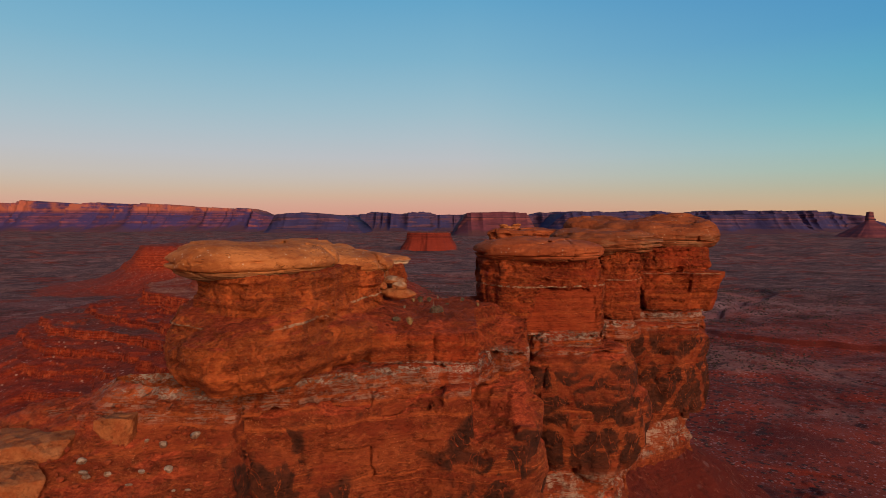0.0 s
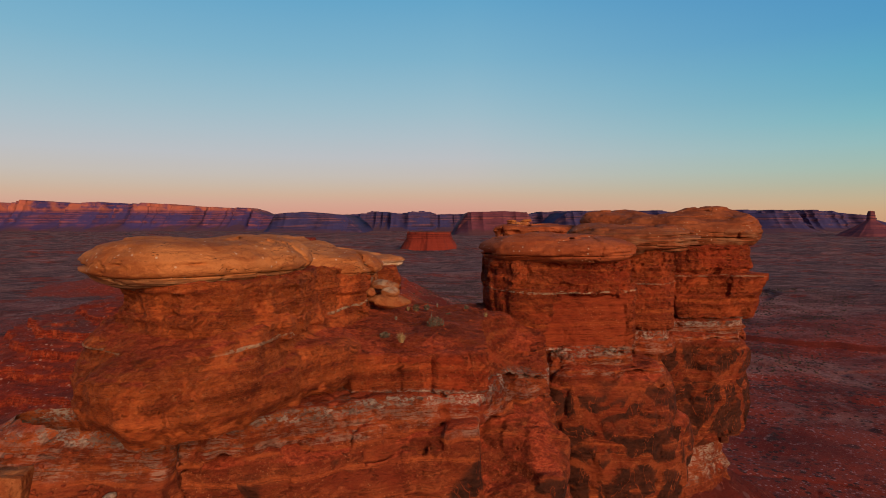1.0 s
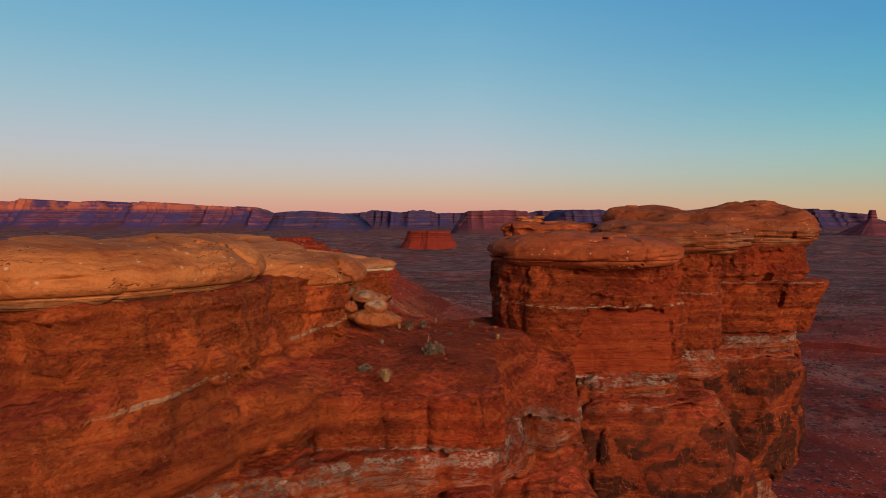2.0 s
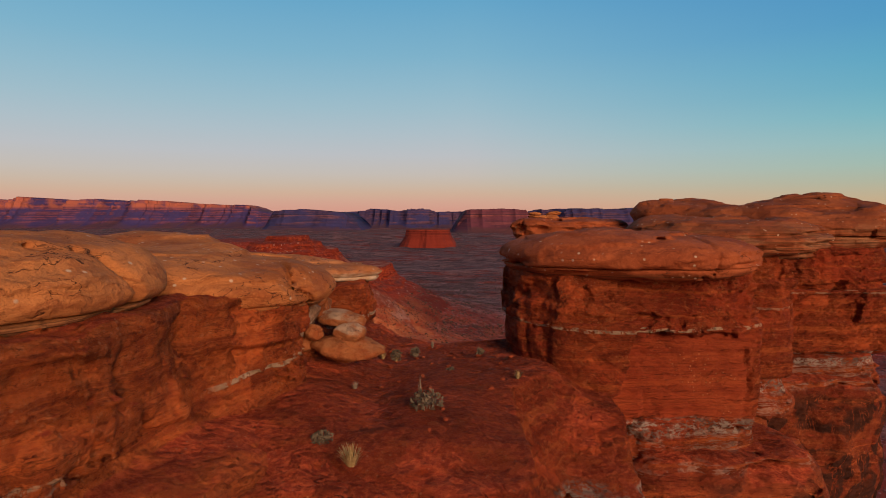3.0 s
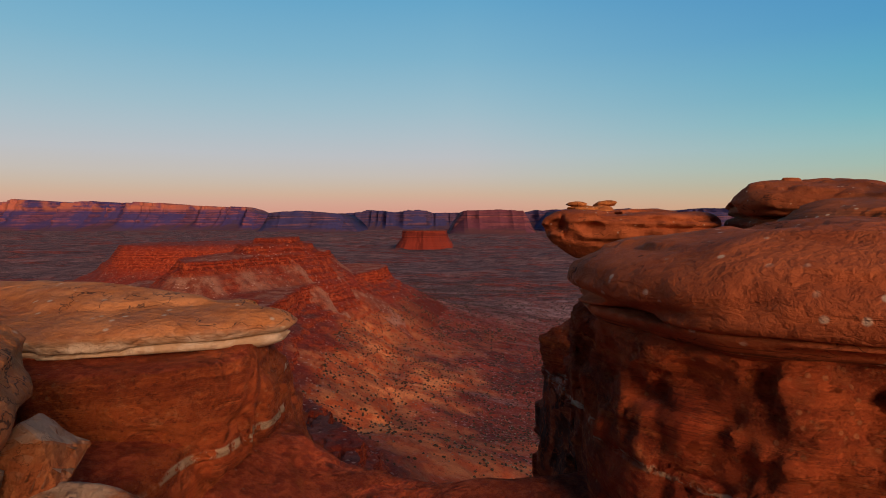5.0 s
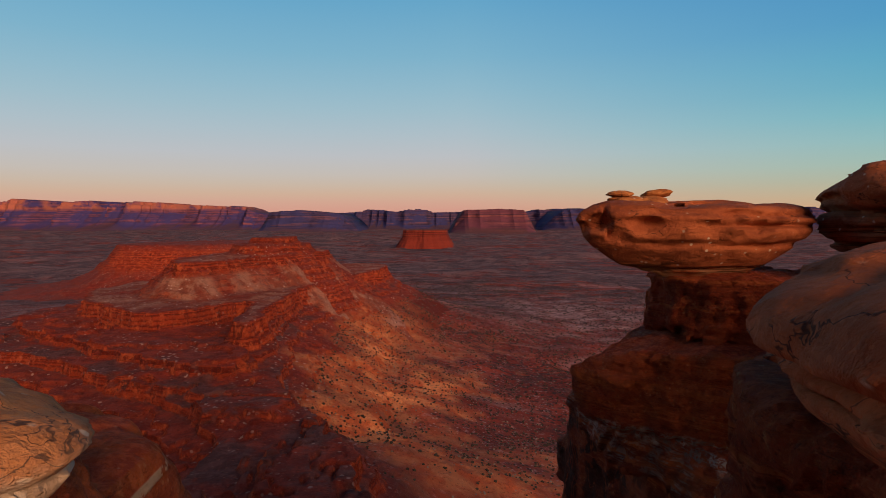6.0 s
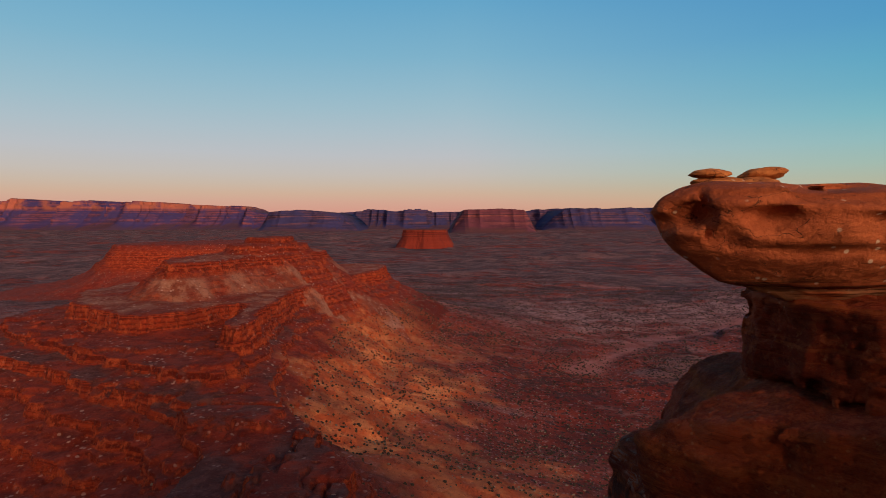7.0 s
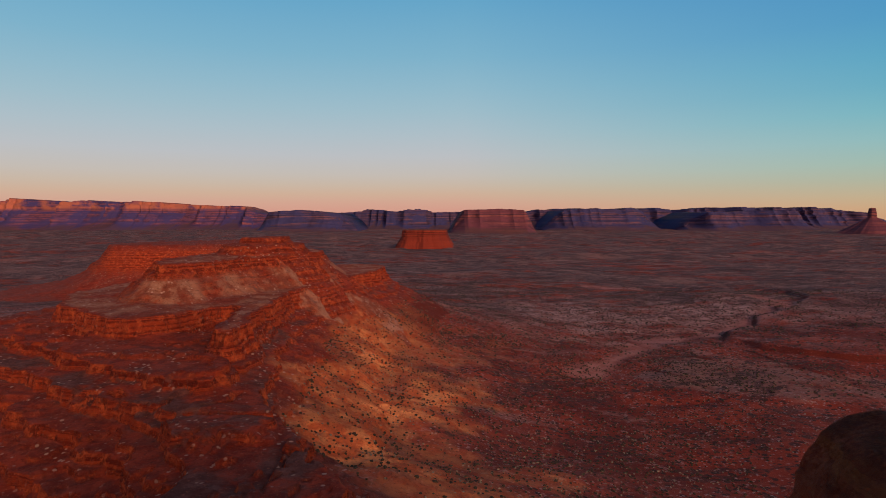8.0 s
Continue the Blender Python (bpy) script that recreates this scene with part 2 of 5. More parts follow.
    # thin white line, pale crust on the ledge with faint bands below it, second pale ledge far below
    torn = m.noise(1.1, 5, 0.7)
    line = m.math("MULTIPLY", m.math("MULTIPLY", m.band(dip, 66.0, 0.04, 0.03), m.math("MULTIPLY", m.math("ADD", m.ramp(m.axis("Y"), 27, 28.5, 0.8, 0.0), m.math("MULTIPLY", m.ramp(m.axis("Y"), 31.5, 32.1), m.ramp(m.axis("Y"), 49, 50, 1, 0))), m.ramp(m.math("ADD", torn, m.ramp(m.axis("X"), -2, 1, 0.12, 0.0)), 0.43, 0.50))), m.ramp(m.axis("Z", m.geo.outputs["Normal"]), 0.3, 0.6, 1, 0))
    c = m.mix(m.math("MULTIPLY", line, m.math("MULTIPLY", m.ramp(m.axis("X"), 9.5, 11, 0.9, 0.45), m.ramp(m.noise(3.2, 5, 0.75), 0.40, 0.50))), c, (0.62, 0.49, 0.35))
    patch = m.ramp(m.noise(1.5, 6, 0.75, stretch=(1, 1, 2.0)), 0.44, 0.50)
    crust = m.math("MULTIPLY", m.math("MULTIPLY", m.band(z, 62.70, 0.20, 0.14), patch), m.ramp(m.noise(5.0, 6, 0.75, stretch=(1, 1, 1.8)), 0.43, 0.53, 0.1, 1.0))
    c = m.mix(m.math("MULTIPLY", crust, 0.85), c, m.mix(m.ramp(shade, 0.2, 0.8), (0.24, 0.19, 0.165), (0.56, 0.52, 0.47)))
    bands = m.math("MULTIPLY", m.band(z, 62.1, 0.35, 0.25), m.math("MULTIPLY", m.ramp(thin, 0.47, 0.53), m.ramp(torn, 0.42, 0.56)))
    c = m.mix(m.math("MULTIPLY", bands, 0.55), c, (0.46, 0.34, 0.28))
    crust2 = m.math("MULTIPLY", m.band(z, 53.3, 0.9, 0.6), m.math("MULTIPLY", m.ramp(m.noise(1.0, 6, 0.75), 0.44, 0.58), m.ramp(thin, 0.42, 0.5)))
    c = m.mix(m.math("MULTIPLY", crust2, 0.75), c, (0.46, 0.40, 0.34))
    # desert varnish on the lower cliff, broken by veins; extra on the right paints shade
    var = m.math("MULTIPLY", m.ramp(m.math("ADD", m.noise(0.21, 3, 0.52, stretch=(1, 1, 0.9), distort=0.4), m.ramp(m.axis("X"), 3, 12, -0.06, 0.15)), 0.40, 0.46),
                 m.math("MULTIPLY", m.ramp(z, 60.9, 61.8, 1, 0), m.ramp(z, 53.5, 55.5, 0, 1)))
    side = m.ramp(m.axis("Z", m.geo.outputs["Normal"]), 0.15, 0.5, 1, 0)
    vein = m.math("ABSOLUTE", m.math("SUBTRACT", m.noise(0.7, 4, 0.6, stretch=(1, 1, 0.55), distort=0.9), 0.5))
    vein_cells = m.cells(0.26, "DISTANCE_TO_EDGE", "Distance", m.warped(1.3, (1.0, 1.0, 1.0)))
    vein = m.math("MULTIPLY", m.ramp(vein, 0.002, 0.014), m.ramp(m.math("ADD", vein_cells, m.math("MULTIPLY", fine, 0.08)), 0.075, 0.115))
    c = m.mix(m.math("MULTIPLY", m.math("MULTIPLY", var, side), m.math("MULTIPLY", vein, 0.92)), c, m.mix(m.ramp(m.noise(1.1, 5, 0.7), 0.38, 0.62), (0.032, 0.015, 0.012), (0.085, 0.027, 0.016)))
    # open fissures: along the beds, and upright joints
    bedline = m.math("ABSOLUTE", m.math("SUBTRACT", m.noise(1.0, 6, 0.62, stretch=(0.30, 0.30, 4.2), distort=0.25), 0.5))
    fissure = m.math("MULTIPLY", m.ramp(bedline, 0.012, 0.003), m.ramp(m.noise(0.8, 4, 0.6), 0.50, 0.58))
    fissure = m.math("MULTIPLY", fissure, m.ramp(m.axis("Z", m.geo.outputs["Normal"]), 0.55, 0.8, 1, 0))
    c = m.mix(m.math("MULTIPLY", fissure, 0.5), c, (0.05, 0.012, 0.008))
    # loose red soil and grit where the rock is level
    up = m.math("MULTIPLY", m.ramp(m.axis("Z", m.geo.outputs["Normal"]), 0.72, 0.92), m.ramp(m.noise(0.9, 5), 0.3, 0.5))
    soil = m.mix(m.ramp(m.noise(7.0, 5, 0.75), 0.42, 0.60), (0.36, 0.058, 0.025), (0.56, 0.120, 0.047))
    grit = m.math("MULTIPLY", m.ramp(m.cells(6.0), 0.17, 0.09), m.ramp(m.noise(1.3, 3), 0.46, 0.60))
    soil = m.mix(m.math("MULTIPLY", grit, 0.5), soil, (0.54, 0.30, 0.19))
    c = m.mix(up, c, soil)
    # lower cliff: flatter split faces
    crumble = m.math("MULTIPLY", crumble, m.ramp(z, 61.6, 62.2, 0.55, 1.0))
    rough = m.math("MULTIPLY", crumble, m.noise(7.0, 6, 0.78))
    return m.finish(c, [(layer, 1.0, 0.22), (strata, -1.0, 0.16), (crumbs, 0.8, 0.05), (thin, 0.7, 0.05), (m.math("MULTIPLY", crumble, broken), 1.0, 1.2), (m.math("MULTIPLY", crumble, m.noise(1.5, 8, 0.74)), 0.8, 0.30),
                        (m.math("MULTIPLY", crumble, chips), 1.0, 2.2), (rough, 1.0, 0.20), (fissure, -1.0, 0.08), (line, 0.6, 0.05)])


def desert():
    m = Mat("desert_ground", 0.95)
    x, y, z = m.axis("X"), m.axis("Y"), m.axis("Z")
    up = m.axis("Z", m.geo.outputs["Normal"])

    def mask(name):
        n = m.nodes.new("ShaderNodeAttribute")
        n.attribute_name = name
        return n.outputs["Fac"]

    red = m.mix(m.ramp(m.noise(0.03, 7, 0.65), 0.38, 0.62), (0.18, 0.023, 0.013), (0.37, 0.062, 0.028))
    # flats: grey brush and pale sand over red soil
    wide = m.noise(0.0065, 8, 0.66, stretch=(0.75, 1.2, 1))
    grey = m.mix(m.ramp(m.noise(0.05, 7, 0.75), 0.42, 0.60), (0.100, 0.062, 0.055), (0.21, 0.140, 0.120))
    cover = m.math("ADD", m.math("MULTIPLY", wide, 0.45), m.math("MULTIPLY", m.noise(0.03, 8, 0.72, stretch=(0.6, 1.3, 1)), 0.55))
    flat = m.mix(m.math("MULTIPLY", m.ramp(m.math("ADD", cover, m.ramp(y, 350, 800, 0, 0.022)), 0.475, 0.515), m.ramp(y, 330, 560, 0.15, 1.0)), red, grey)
    # dark streaks on the far plain, painted for the shade of hillocks
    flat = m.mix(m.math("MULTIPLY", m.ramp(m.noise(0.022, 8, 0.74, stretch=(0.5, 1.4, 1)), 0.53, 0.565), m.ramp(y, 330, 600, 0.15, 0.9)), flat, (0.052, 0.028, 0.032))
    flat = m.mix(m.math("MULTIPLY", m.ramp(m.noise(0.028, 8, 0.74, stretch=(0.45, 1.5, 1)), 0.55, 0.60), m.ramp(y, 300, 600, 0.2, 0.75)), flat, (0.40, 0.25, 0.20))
    sand = m.ramp(m.noise(0.011, 7, 0.66, distort=0.8), 0.54, 0.62)
    flat = m.mix(m.math("MULTIPLY", sand, 0.8), flat, (0.34, 0.195, 0.145))
    gravel = m.mix(m.ramp(m.noise(0.10, 7, 0.75), 0.40, 0.60), (0.28, 0.150, 0.112), (0.56, 0.37, 0.29))
    flat = m.mix(m.math("MULTIPLY", mask("gravel"), m.ramp(m.noise(0.05, 7, 0.7), 0.36, 0.48)), flat, gravel)
    # dry drainage lines winding over the plain, painted dark for gully shade
    gully_shade = m.math("ABSOLUTE", m.math("SUBTRACT", m.noise(0.0085, 7, 0.6, stretch=(0.8, 1.5, 1), distort=0.7), 0.5))
    gully_shade = m.math("MULTIPLY", m.ramp(gully_shade, 0.020, 0.004), m.ramp(m.noise(0.02, 4), 0.42, 0.56))
    flat = m.mix(m.math("MULTIPLY", gully_shade, 0.75), flat, (0.060, 0.034, 0.032))
    # brush as dark dots, small and large
    dot = m.math("MULTIPLY", m.ramp(m.cells(0.40), 0.38, 0.24), m.ramp(m.noise(0.02, 5), 0.30, 0.46))
    flat = m.mix(m.math("MULTIPLY", dot, 0.9), flat, (0.034, 0.026, 0.022))
    big_dot = m.math("MULTIPLY", m.ramp(m.cells(0.13), 0.30, 0.16), m.ramp(m.noise(0.012, 5), 0.40, 0.54))
    flat = m.mix(m.math("MULTIPLY", big_dot, 0.8), flat, (0.045, 0.032, 0.030))
    pale = m.math("MULTIPLY", m.ramp(m.cells(0.62), 0.27, 0.15), m.ramp(m.noise(0.03, 5), 0.42, 0.56))
    flat = m.mix(m.math("MULTIPLY", pale, 0.75), flat, (0.52, 0.40, 0.33))
    flat = m.mix(m.ramp(m.noise(0.24, 6, 0.8), 0.54, 0.61, 0, 0.6), flat, (0.060, 0.032, 0.034))
    flat = m.mix(m.ramp(m.noise(0.31, 6, 0.8), 0.56, 0.64, 0, 0.6), flat, (0.48, 0.31, 0.26))
    bed = m.mix(m.ramp(m.noise(0.08, 5), 0.4, 0.6), (0.38, 0.155, 0.115), (0.50, 0.24, 0.18))
    flat = m.mix(m.math("MULTIPLY", mask("wash"), m.ramp(m.noise(0.07, 5, 0.7), 0.34, 0.5, 0.5, 0.95)), flat, bed)
    # bare red banks where the plain is cut
    flat = m.mix(m.ramp(up, 0.955, 0.90), flat, (0.15, 0.026, 0.016))
    # rocky slopes: layered red siltstone
    wob = m.math("ADD", z, m.math("MULTIPLY", m.noise(0.05, 4), 3.0))
    lay = m.nodes.new("ShaderNodeTexNoise")
    lay.noise_dimensions = "1D"
    m.put(lay.inputs["W"], wob)
    lay.inputs["Scale"].default_value, lay.inputs["Detail"].default_value, lay.inputs["Roughness"].default_value = 0.9, 6, 0.75
    lay = lay.outputs["Fac"]
    rock = m.mix(m.ramp(lay, 0.42, 0.58), (0.17, 0.020, 0.010), (0.40, 0.066, 0.022))
    rock = m.mix(m.ramp(m.noise(0.4, 7, 0.75), 0.48, 0.62, 0, 0.75), rock, (0.62, 0.150, 0.050))
    rock = m.mix(m.ramp(m.noise(0.5, 5, 0.7, stretch=(1, 1, 0.25)), 0.56, 0.64, 0, 0.75), rock, (0.10, 0.015, 0.010))
    steep = m.ramp(up, 0.66, 0.86, 1, 0)
    # level tops on the ridge: lilac-grey rubble on the low bench, tan talus near the top
    dust = m.mix(m.ramp(m.noise(0.25, 7, 0.72), 0.42, 0.60), (0.21, 0.030, 0.017), (0.36, 0.062, 0.032))
    lilac = m.mix(m.ramp(m.noise(0.35, 6, 0.72), 0.42, 0.6), (0.12, 0.045, 0.040), (0.20, 0.092, 0.080))
    dust = m.mix(m.math("MULTIPLY", m.ramp(mask("bench"), 0, 1, 0.35, 1.0), m.ramp(m.noise(0.06, 5, 0.65), 0.42, 0.58)), dust, lilac)
    tan = m.mix(m.ramp(m.noise(0.12, 6, 0.7), 0.42, 0.58), (0.27, 0.090, 0.055), (0.44, 0.255, 0.175))
    c = m.mix(mask("rock"), flat, dust)
    # orange sand on the slope under the ridge, its sunlit brightness painted in
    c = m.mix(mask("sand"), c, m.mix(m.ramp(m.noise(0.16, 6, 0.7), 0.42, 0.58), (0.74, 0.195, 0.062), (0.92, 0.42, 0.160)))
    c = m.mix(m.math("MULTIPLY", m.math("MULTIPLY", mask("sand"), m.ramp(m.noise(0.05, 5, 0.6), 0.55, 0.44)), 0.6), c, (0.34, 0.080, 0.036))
    c = m.mix(m.math("MULTIPLY", steep, m.ramp(mask("rock"), 0.2, 0.6)), c, rock)
    c = m.mix(m.math("MULTIPLY", mask("talus"), m.ramp(m.noise(0.09, 6, 0.7), 0.30, 0.50)), c, tan)
    c = m.mix(m.ramp(m.noise(1.3, 5, 0.75), 0.55, 0.63, 0, 0.5), c, (0.055, 0.015, 0.012))
    c = m.mix(m.ramp(m.noise(1.7, 5, 0.75), 0.57, 0.66, 0, 0.5), c, (0.52, 0.20, 0.115))
    stones = m.math("MULTIPLY", m.ramp(m.cells(0.6), 0.27, 0.17), m.math("MULTIPLY", m.math("MAXIMUM", m.math("MULTIPLY", mask("rock"), 0.7), mask("talus")), m.ramp(m.noise(0.09, 5, 0.65), 0.46, 0.56)))
    c = m.mix(m.math("MULTIPLY", stones, m.ramp(steep, 0, 1, 0.95, 0.25)), c, (0.62, 0.48, 0.39))
    # overall tint: lilac on the flats, redder on rock and sand
    c = m.mix(1.0, c, m.mix(m.ramp(m.math("ADD", mask("rock"), mask("sand")), 0.2, 0.7), (0.93, 0.84, 1.08), (1.02, 0.86, 0.90)), "MULTIPLY")
    return m.finish(c, [(m.noise(0.25, 8, 0.74), 0.7, 0.9), (lay, 0.8, 0.9), (m.math("MULTIPLY", m.noise(0.6, 6, 0.7, stretch=(1, 1, 0.3)), steep), 1.0, 1.0), (m.noise(1.6, 6, 0.78), 1.0, 0.45)])


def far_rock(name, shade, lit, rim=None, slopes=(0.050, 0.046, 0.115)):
    """Layered cliffs of the distant mesas; their light, blue shade and haze are painted."""
    m = Mat(name, 0.95)
    z = m.math("ADD", m.axis("Z"), m.math("MULTIPLY", m.noise(0.004, 4), 14.0))
    lay = m.nodes.new("ShaderNodeTexNoise")
    lay.noise_dimensions = "1D"
    m.put(lay.inputs["W"], z)
    lay.inputs["Scale"].default_value, lay.inputs["Detail"].default_value = 0.075, 4
    up = m.axis("Z", m.geo.outputs["Normal"])
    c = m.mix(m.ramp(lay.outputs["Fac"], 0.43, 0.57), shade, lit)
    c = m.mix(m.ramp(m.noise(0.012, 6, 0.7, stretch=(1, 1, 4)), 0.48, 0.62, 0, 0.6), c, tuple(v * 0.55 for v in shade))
    # slopes between the cliff bands, tinted with the blue of shade and haze
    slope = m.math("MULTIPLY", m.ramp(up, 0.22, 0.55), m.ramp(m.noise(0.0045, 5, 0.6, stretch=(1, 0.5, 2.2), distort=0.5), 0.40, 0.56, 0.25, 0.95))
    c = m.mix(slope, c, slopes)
    c = m.mix(m.ramp(up, 0.85, 0.97, 0, 0.6), c, (0.14, 0.072, 0.07))
    # last sunlight along the rim, painted as an orange band
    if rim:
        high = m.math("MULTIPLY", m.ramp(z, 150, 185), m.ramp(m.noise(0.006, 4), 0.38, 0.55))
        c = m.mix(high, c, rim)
    return m.finish(c, [(m.noise(0.03, 7, 0.7, stretch=(1, 1, 1.4)), 0.8, 6.0)])


def plain(name, a, b, scale, rough=0.9, bump=0.02, tall=None):
    m = Mat(name, rough)
    f = m.noise(scale, 5, 0.65, stretch=tall)
    return m.finish(m.mix(m.ramp(f, 0.35, 0.65), a, b), [(m.noise(scale * 3, 5), 0.5, bump)])


def stone(name, a, b, bleach, much):
    """Loose boulders: mottled, cracked, bleached on top."""
    m = Mat(name, 0.88)
    c = m.mix(m.ramp(m.noise(1.8, 6, 0.68), 0.38, 0.62), a, b)
    c = m.mix(m.ramp(m.noise(9.0, 6, 0.75), 0.54, 0.68, 0, 0.6), c, tuple(v * 0.4 for v in a))
    c = m.mix(m.ramp(m.noise(6.0, 5, 0.7), 0.56, 0.70, 0, 0.5), c, tuple(min(v * 1.35, 0.75) for v in b))
    up = m.math("MULTIPLY", m.ramp(m.axis("Z", m.geo.outputs["Normal"]), 0.2, 0.75), m.ramp(m.noise(1.3, 5, 0.7), 0.40, 0.58))
    c = m.mix(m.math("MULTIPLY", up, much), c, bleach)
    crack = m.math("ABSOLUTE", m.math("SUBTRACT", m.noise(1.5, 5, 0.6, vec=m.warped(0.6, (1, 1, 1.6))), 0.5))
    crack = m.math("MULTIPLY", m.ramp(crack, 0.006, 0.001), m.ramp(m.noise(1.1, 3), 0.5, 0.6))
    c = m.mix(m.math("MULTIPLY", crack, 0.7), c, (0.06, 0.025, 0.015))
    return m.finish(c, [(m.facets(2.6, m.warped(0.5, (1, 1, 1.2)))[0], 1.0, 0.9), (m.noise(2.5, 7, 0.7), 1.0, 0.2), (crack, -0.7, 0.04), (m.noise(11.0, 5, 0.7), 0.9, 0.04)])


CAP_PALE = cap_stone("pale_rimmed_sandstone", 67.2, 67.5, 0.95, 0.35, bleach=0.9)
CAP_RED = cap_stone("red_brown_sandstone", 67.45, 67.75, 0.35, 0.75, (0.28, 0.072, 0.028), (0.42, 0.126, 0.048))
CAP_LOW = cap_stone("warm_orange_sandstone", 66.95, 67.35, 0.8, 0.7)
CAP_DARK = cap_stone("dark_layered_sandstone", 67.9, 69.9, 0.3, 0.85, (0.20, 0.058, 0.024), (0.33, 0.105, 0.042))
CAP, RED, DESERT = cap_stone("orange_sandstone", 67.5, 67.95, 0.9, 0.85), red_rock(), desert()
RED_STONE = stone("red_block_stone", (0.25, 0.045, 0.020), (0.42, 0.095, 0.036), (0.46, 0.16, 0.08), 0.3)
GREY_STONE = stone("grey_weathered_sandstone", (0.19, 0.105, 0.070), (0.36, 0.25, 0.18), (0.55, 0.49, 0.42), 0.95)
PALE_STONE = stone("pale_orange_sandstone", (0.32, 0.100, 0.036), (0.42, 0.18, 0.075), (0.52, 0.42, 0.32), 0.85)
TAN_STONE = stone("orange_block_stone", (0.33, 0.095, 0.032), (0.44, 0.17, 0.065), (0.50, 0.28, 0.14), 0.4)
SAGE = plain("grey_green_brush", (0.090, 0.078, 0.055), (0.17, 0.145, 0.105), 1.2)
DARK_BRUSH = plain("dark_brush", (0.028, 0.022, 0.017), (0.060, 0.046, 0.034), 0.8)
TWIG = plain("silver_twigs", (0.22, 0.19, 0.15), (0.38, 0.34, 0.27), 12.0)
STRAW = plain("dry_straw_grass", (0.36, 0.27, 0.12), (0.52, 0.42, 0.22), 14.0)
BUTTE = far_rock("red_butte_rock", (0.13, 0.020, 0.016), (0.26, 0.046, 0.028), slopes=(0.22, 0.034, 0.022))
FAR_BRUSH = plain("brown_grey_brush", (0.040, 0.032, 0.027), (0.085, 0.066, 0.054), 0.8)
PALE_BRUSH = plain("pale_grey_brush", (0.16, 0.125, 0.10), (0.30, 0.245, 0.20), 0.8)
# mesa colours with distance haze and blue shade mixed in
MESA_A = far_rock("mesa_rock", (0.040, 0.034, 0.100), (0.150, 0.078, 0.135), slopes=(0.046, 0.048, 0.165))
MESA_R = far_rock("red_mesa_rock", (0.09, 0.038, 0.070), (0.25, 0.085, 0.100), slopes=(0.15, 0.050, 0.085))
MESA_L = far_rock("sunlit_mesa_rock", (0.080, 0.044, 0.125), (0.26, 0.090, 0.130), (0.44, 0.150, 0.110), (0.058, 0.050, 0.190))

# ---- numeric noise and surface tools ----
def cell_hash(i, j, k, seed):
    n = (i.astype(np.int64) * 374761393 + j.astype(np.int64) * 668265263 + k.astype(np.int64) * 2147483647 + seed * 974711) & 0x7FFFFFFF
    n = ((n ^ (n >> 13)) * 1274126177) & 0x7FFFFFFF
    return ((n ^ (n >> 16)) & 0xFFFFFF).astype(np.float32) / 0xFFFFFF


def vnoise(x, y, z, seed=0):
    """Smooth value noise in -1..1 at the points x, y, z (arrays of one shape)."""
    x, y, z = np.broadcast_arrays(x, y, z)
    fx, fy, fz = np.floor(x), np.floor(y), np.floor(z)
    u, v, w = x - fx, y - fy, z - fz
    i, j, k = fx.astype(np.int32), fy.astype(np.int32), fz.astype(np.int32)
    u, v, w = (a * a * a * (a * (a * 6 - 15) + 10) for a in (u, v, w))
    out = 0
    for a in (0, 1):
        for b in (0, 1):
            for c in (0, 1):
                out = out + cell_hash(i + a, j + b, k + c, seed) * (u if a else 1 - u) * (v if b else 1 - v) * (w if c else 1 - w)
    return out * 2 - 1


def fbm(x, y, z, octaves=3, seed=0, gain=0.5):
    out, amp = 0, 1.0
    for o in range(octaves):
        out = out + amp * vnoise(x, y, z, seed + 17 * o)
        x, y, z, amp = x * 2.03 + 5.1, y * 2.03 + 1.7, z * 2.03 + 9.2, amp * gain
    return out


def cells2(x, y, k, seed=0):
    """Jittered cells in plan, one set for each layer number k: distance to the nearest edge, and a random number a cell."""
    fx, fy = np.floor(x).astype(np.int32), np.floor(y).astype(np.int32)
    d1 = np.full(x.shape, 9.0, np.float32)
    d2, val = d1.copy(), np.zeros(x.shape, np.float32)
    for a in (-1, 0, 1):
        for b in (-1, 0, 1):
            px = fx + a + 0.15 + 0.7 * cell_hash(fx + a, fy + b, k, seed)
            py = fy + b + 0.15 + 0.7 * cell_hash(fx + a, fy + b, k, seed + 5)
            d = np.hypot(px - x, py - y)
            near = d < d1
            d2 = np.where(near, d1, np.minimum(d2, d))
            val = np.where(near, cell_hash(fx + a, fy + b, k, seed + 9), val)
            d1 = np.where(near, d, d1)
    return d2 - d1, val


def smooth_loop(pts, rounds=2):
    p = np.array(pts, float)
    for _ in range(rounds):
        q = np.roll(p, -1, 0)
        p = np.stack([0.75 * p + 0.25 * q, 0.25 * p + 0.75 * q], 1).reshape(-1, 2)
    return p


def loop_distance(x, y, pts, rounds=2):
    """Signed distance in plan to a closed, softened outline (minus inside)."""
    p = smooth_loop(pts, rounds)
    d = np.full(x.shape, 1e9)
    inside = np.zeros(x.shape, bool)
    for (ax, ay), (bx, by) in zip(p, np.roll(p, -1, 0)):
        ex, ey = bx - ax, by - ay
        t = np.clip(((x - ax) * ex + (y - ay) * ey) / (ex * ex + ey * ey + 1e-12), 0, 1)
        d = np.minimum(d, (x - ax - t * ex) ** 2 + (y - ay - t * ey) ** 2)
        cross = (ay > y) != (by > y)
        inside ^= cross & (x < ex * (y - ay) / (ey if abs(ey) > 1e-12 else 1e-12) + ax)
    return np.where(inside, -np.sqrt(d), np.sqrt(d)).astype(np.float32)


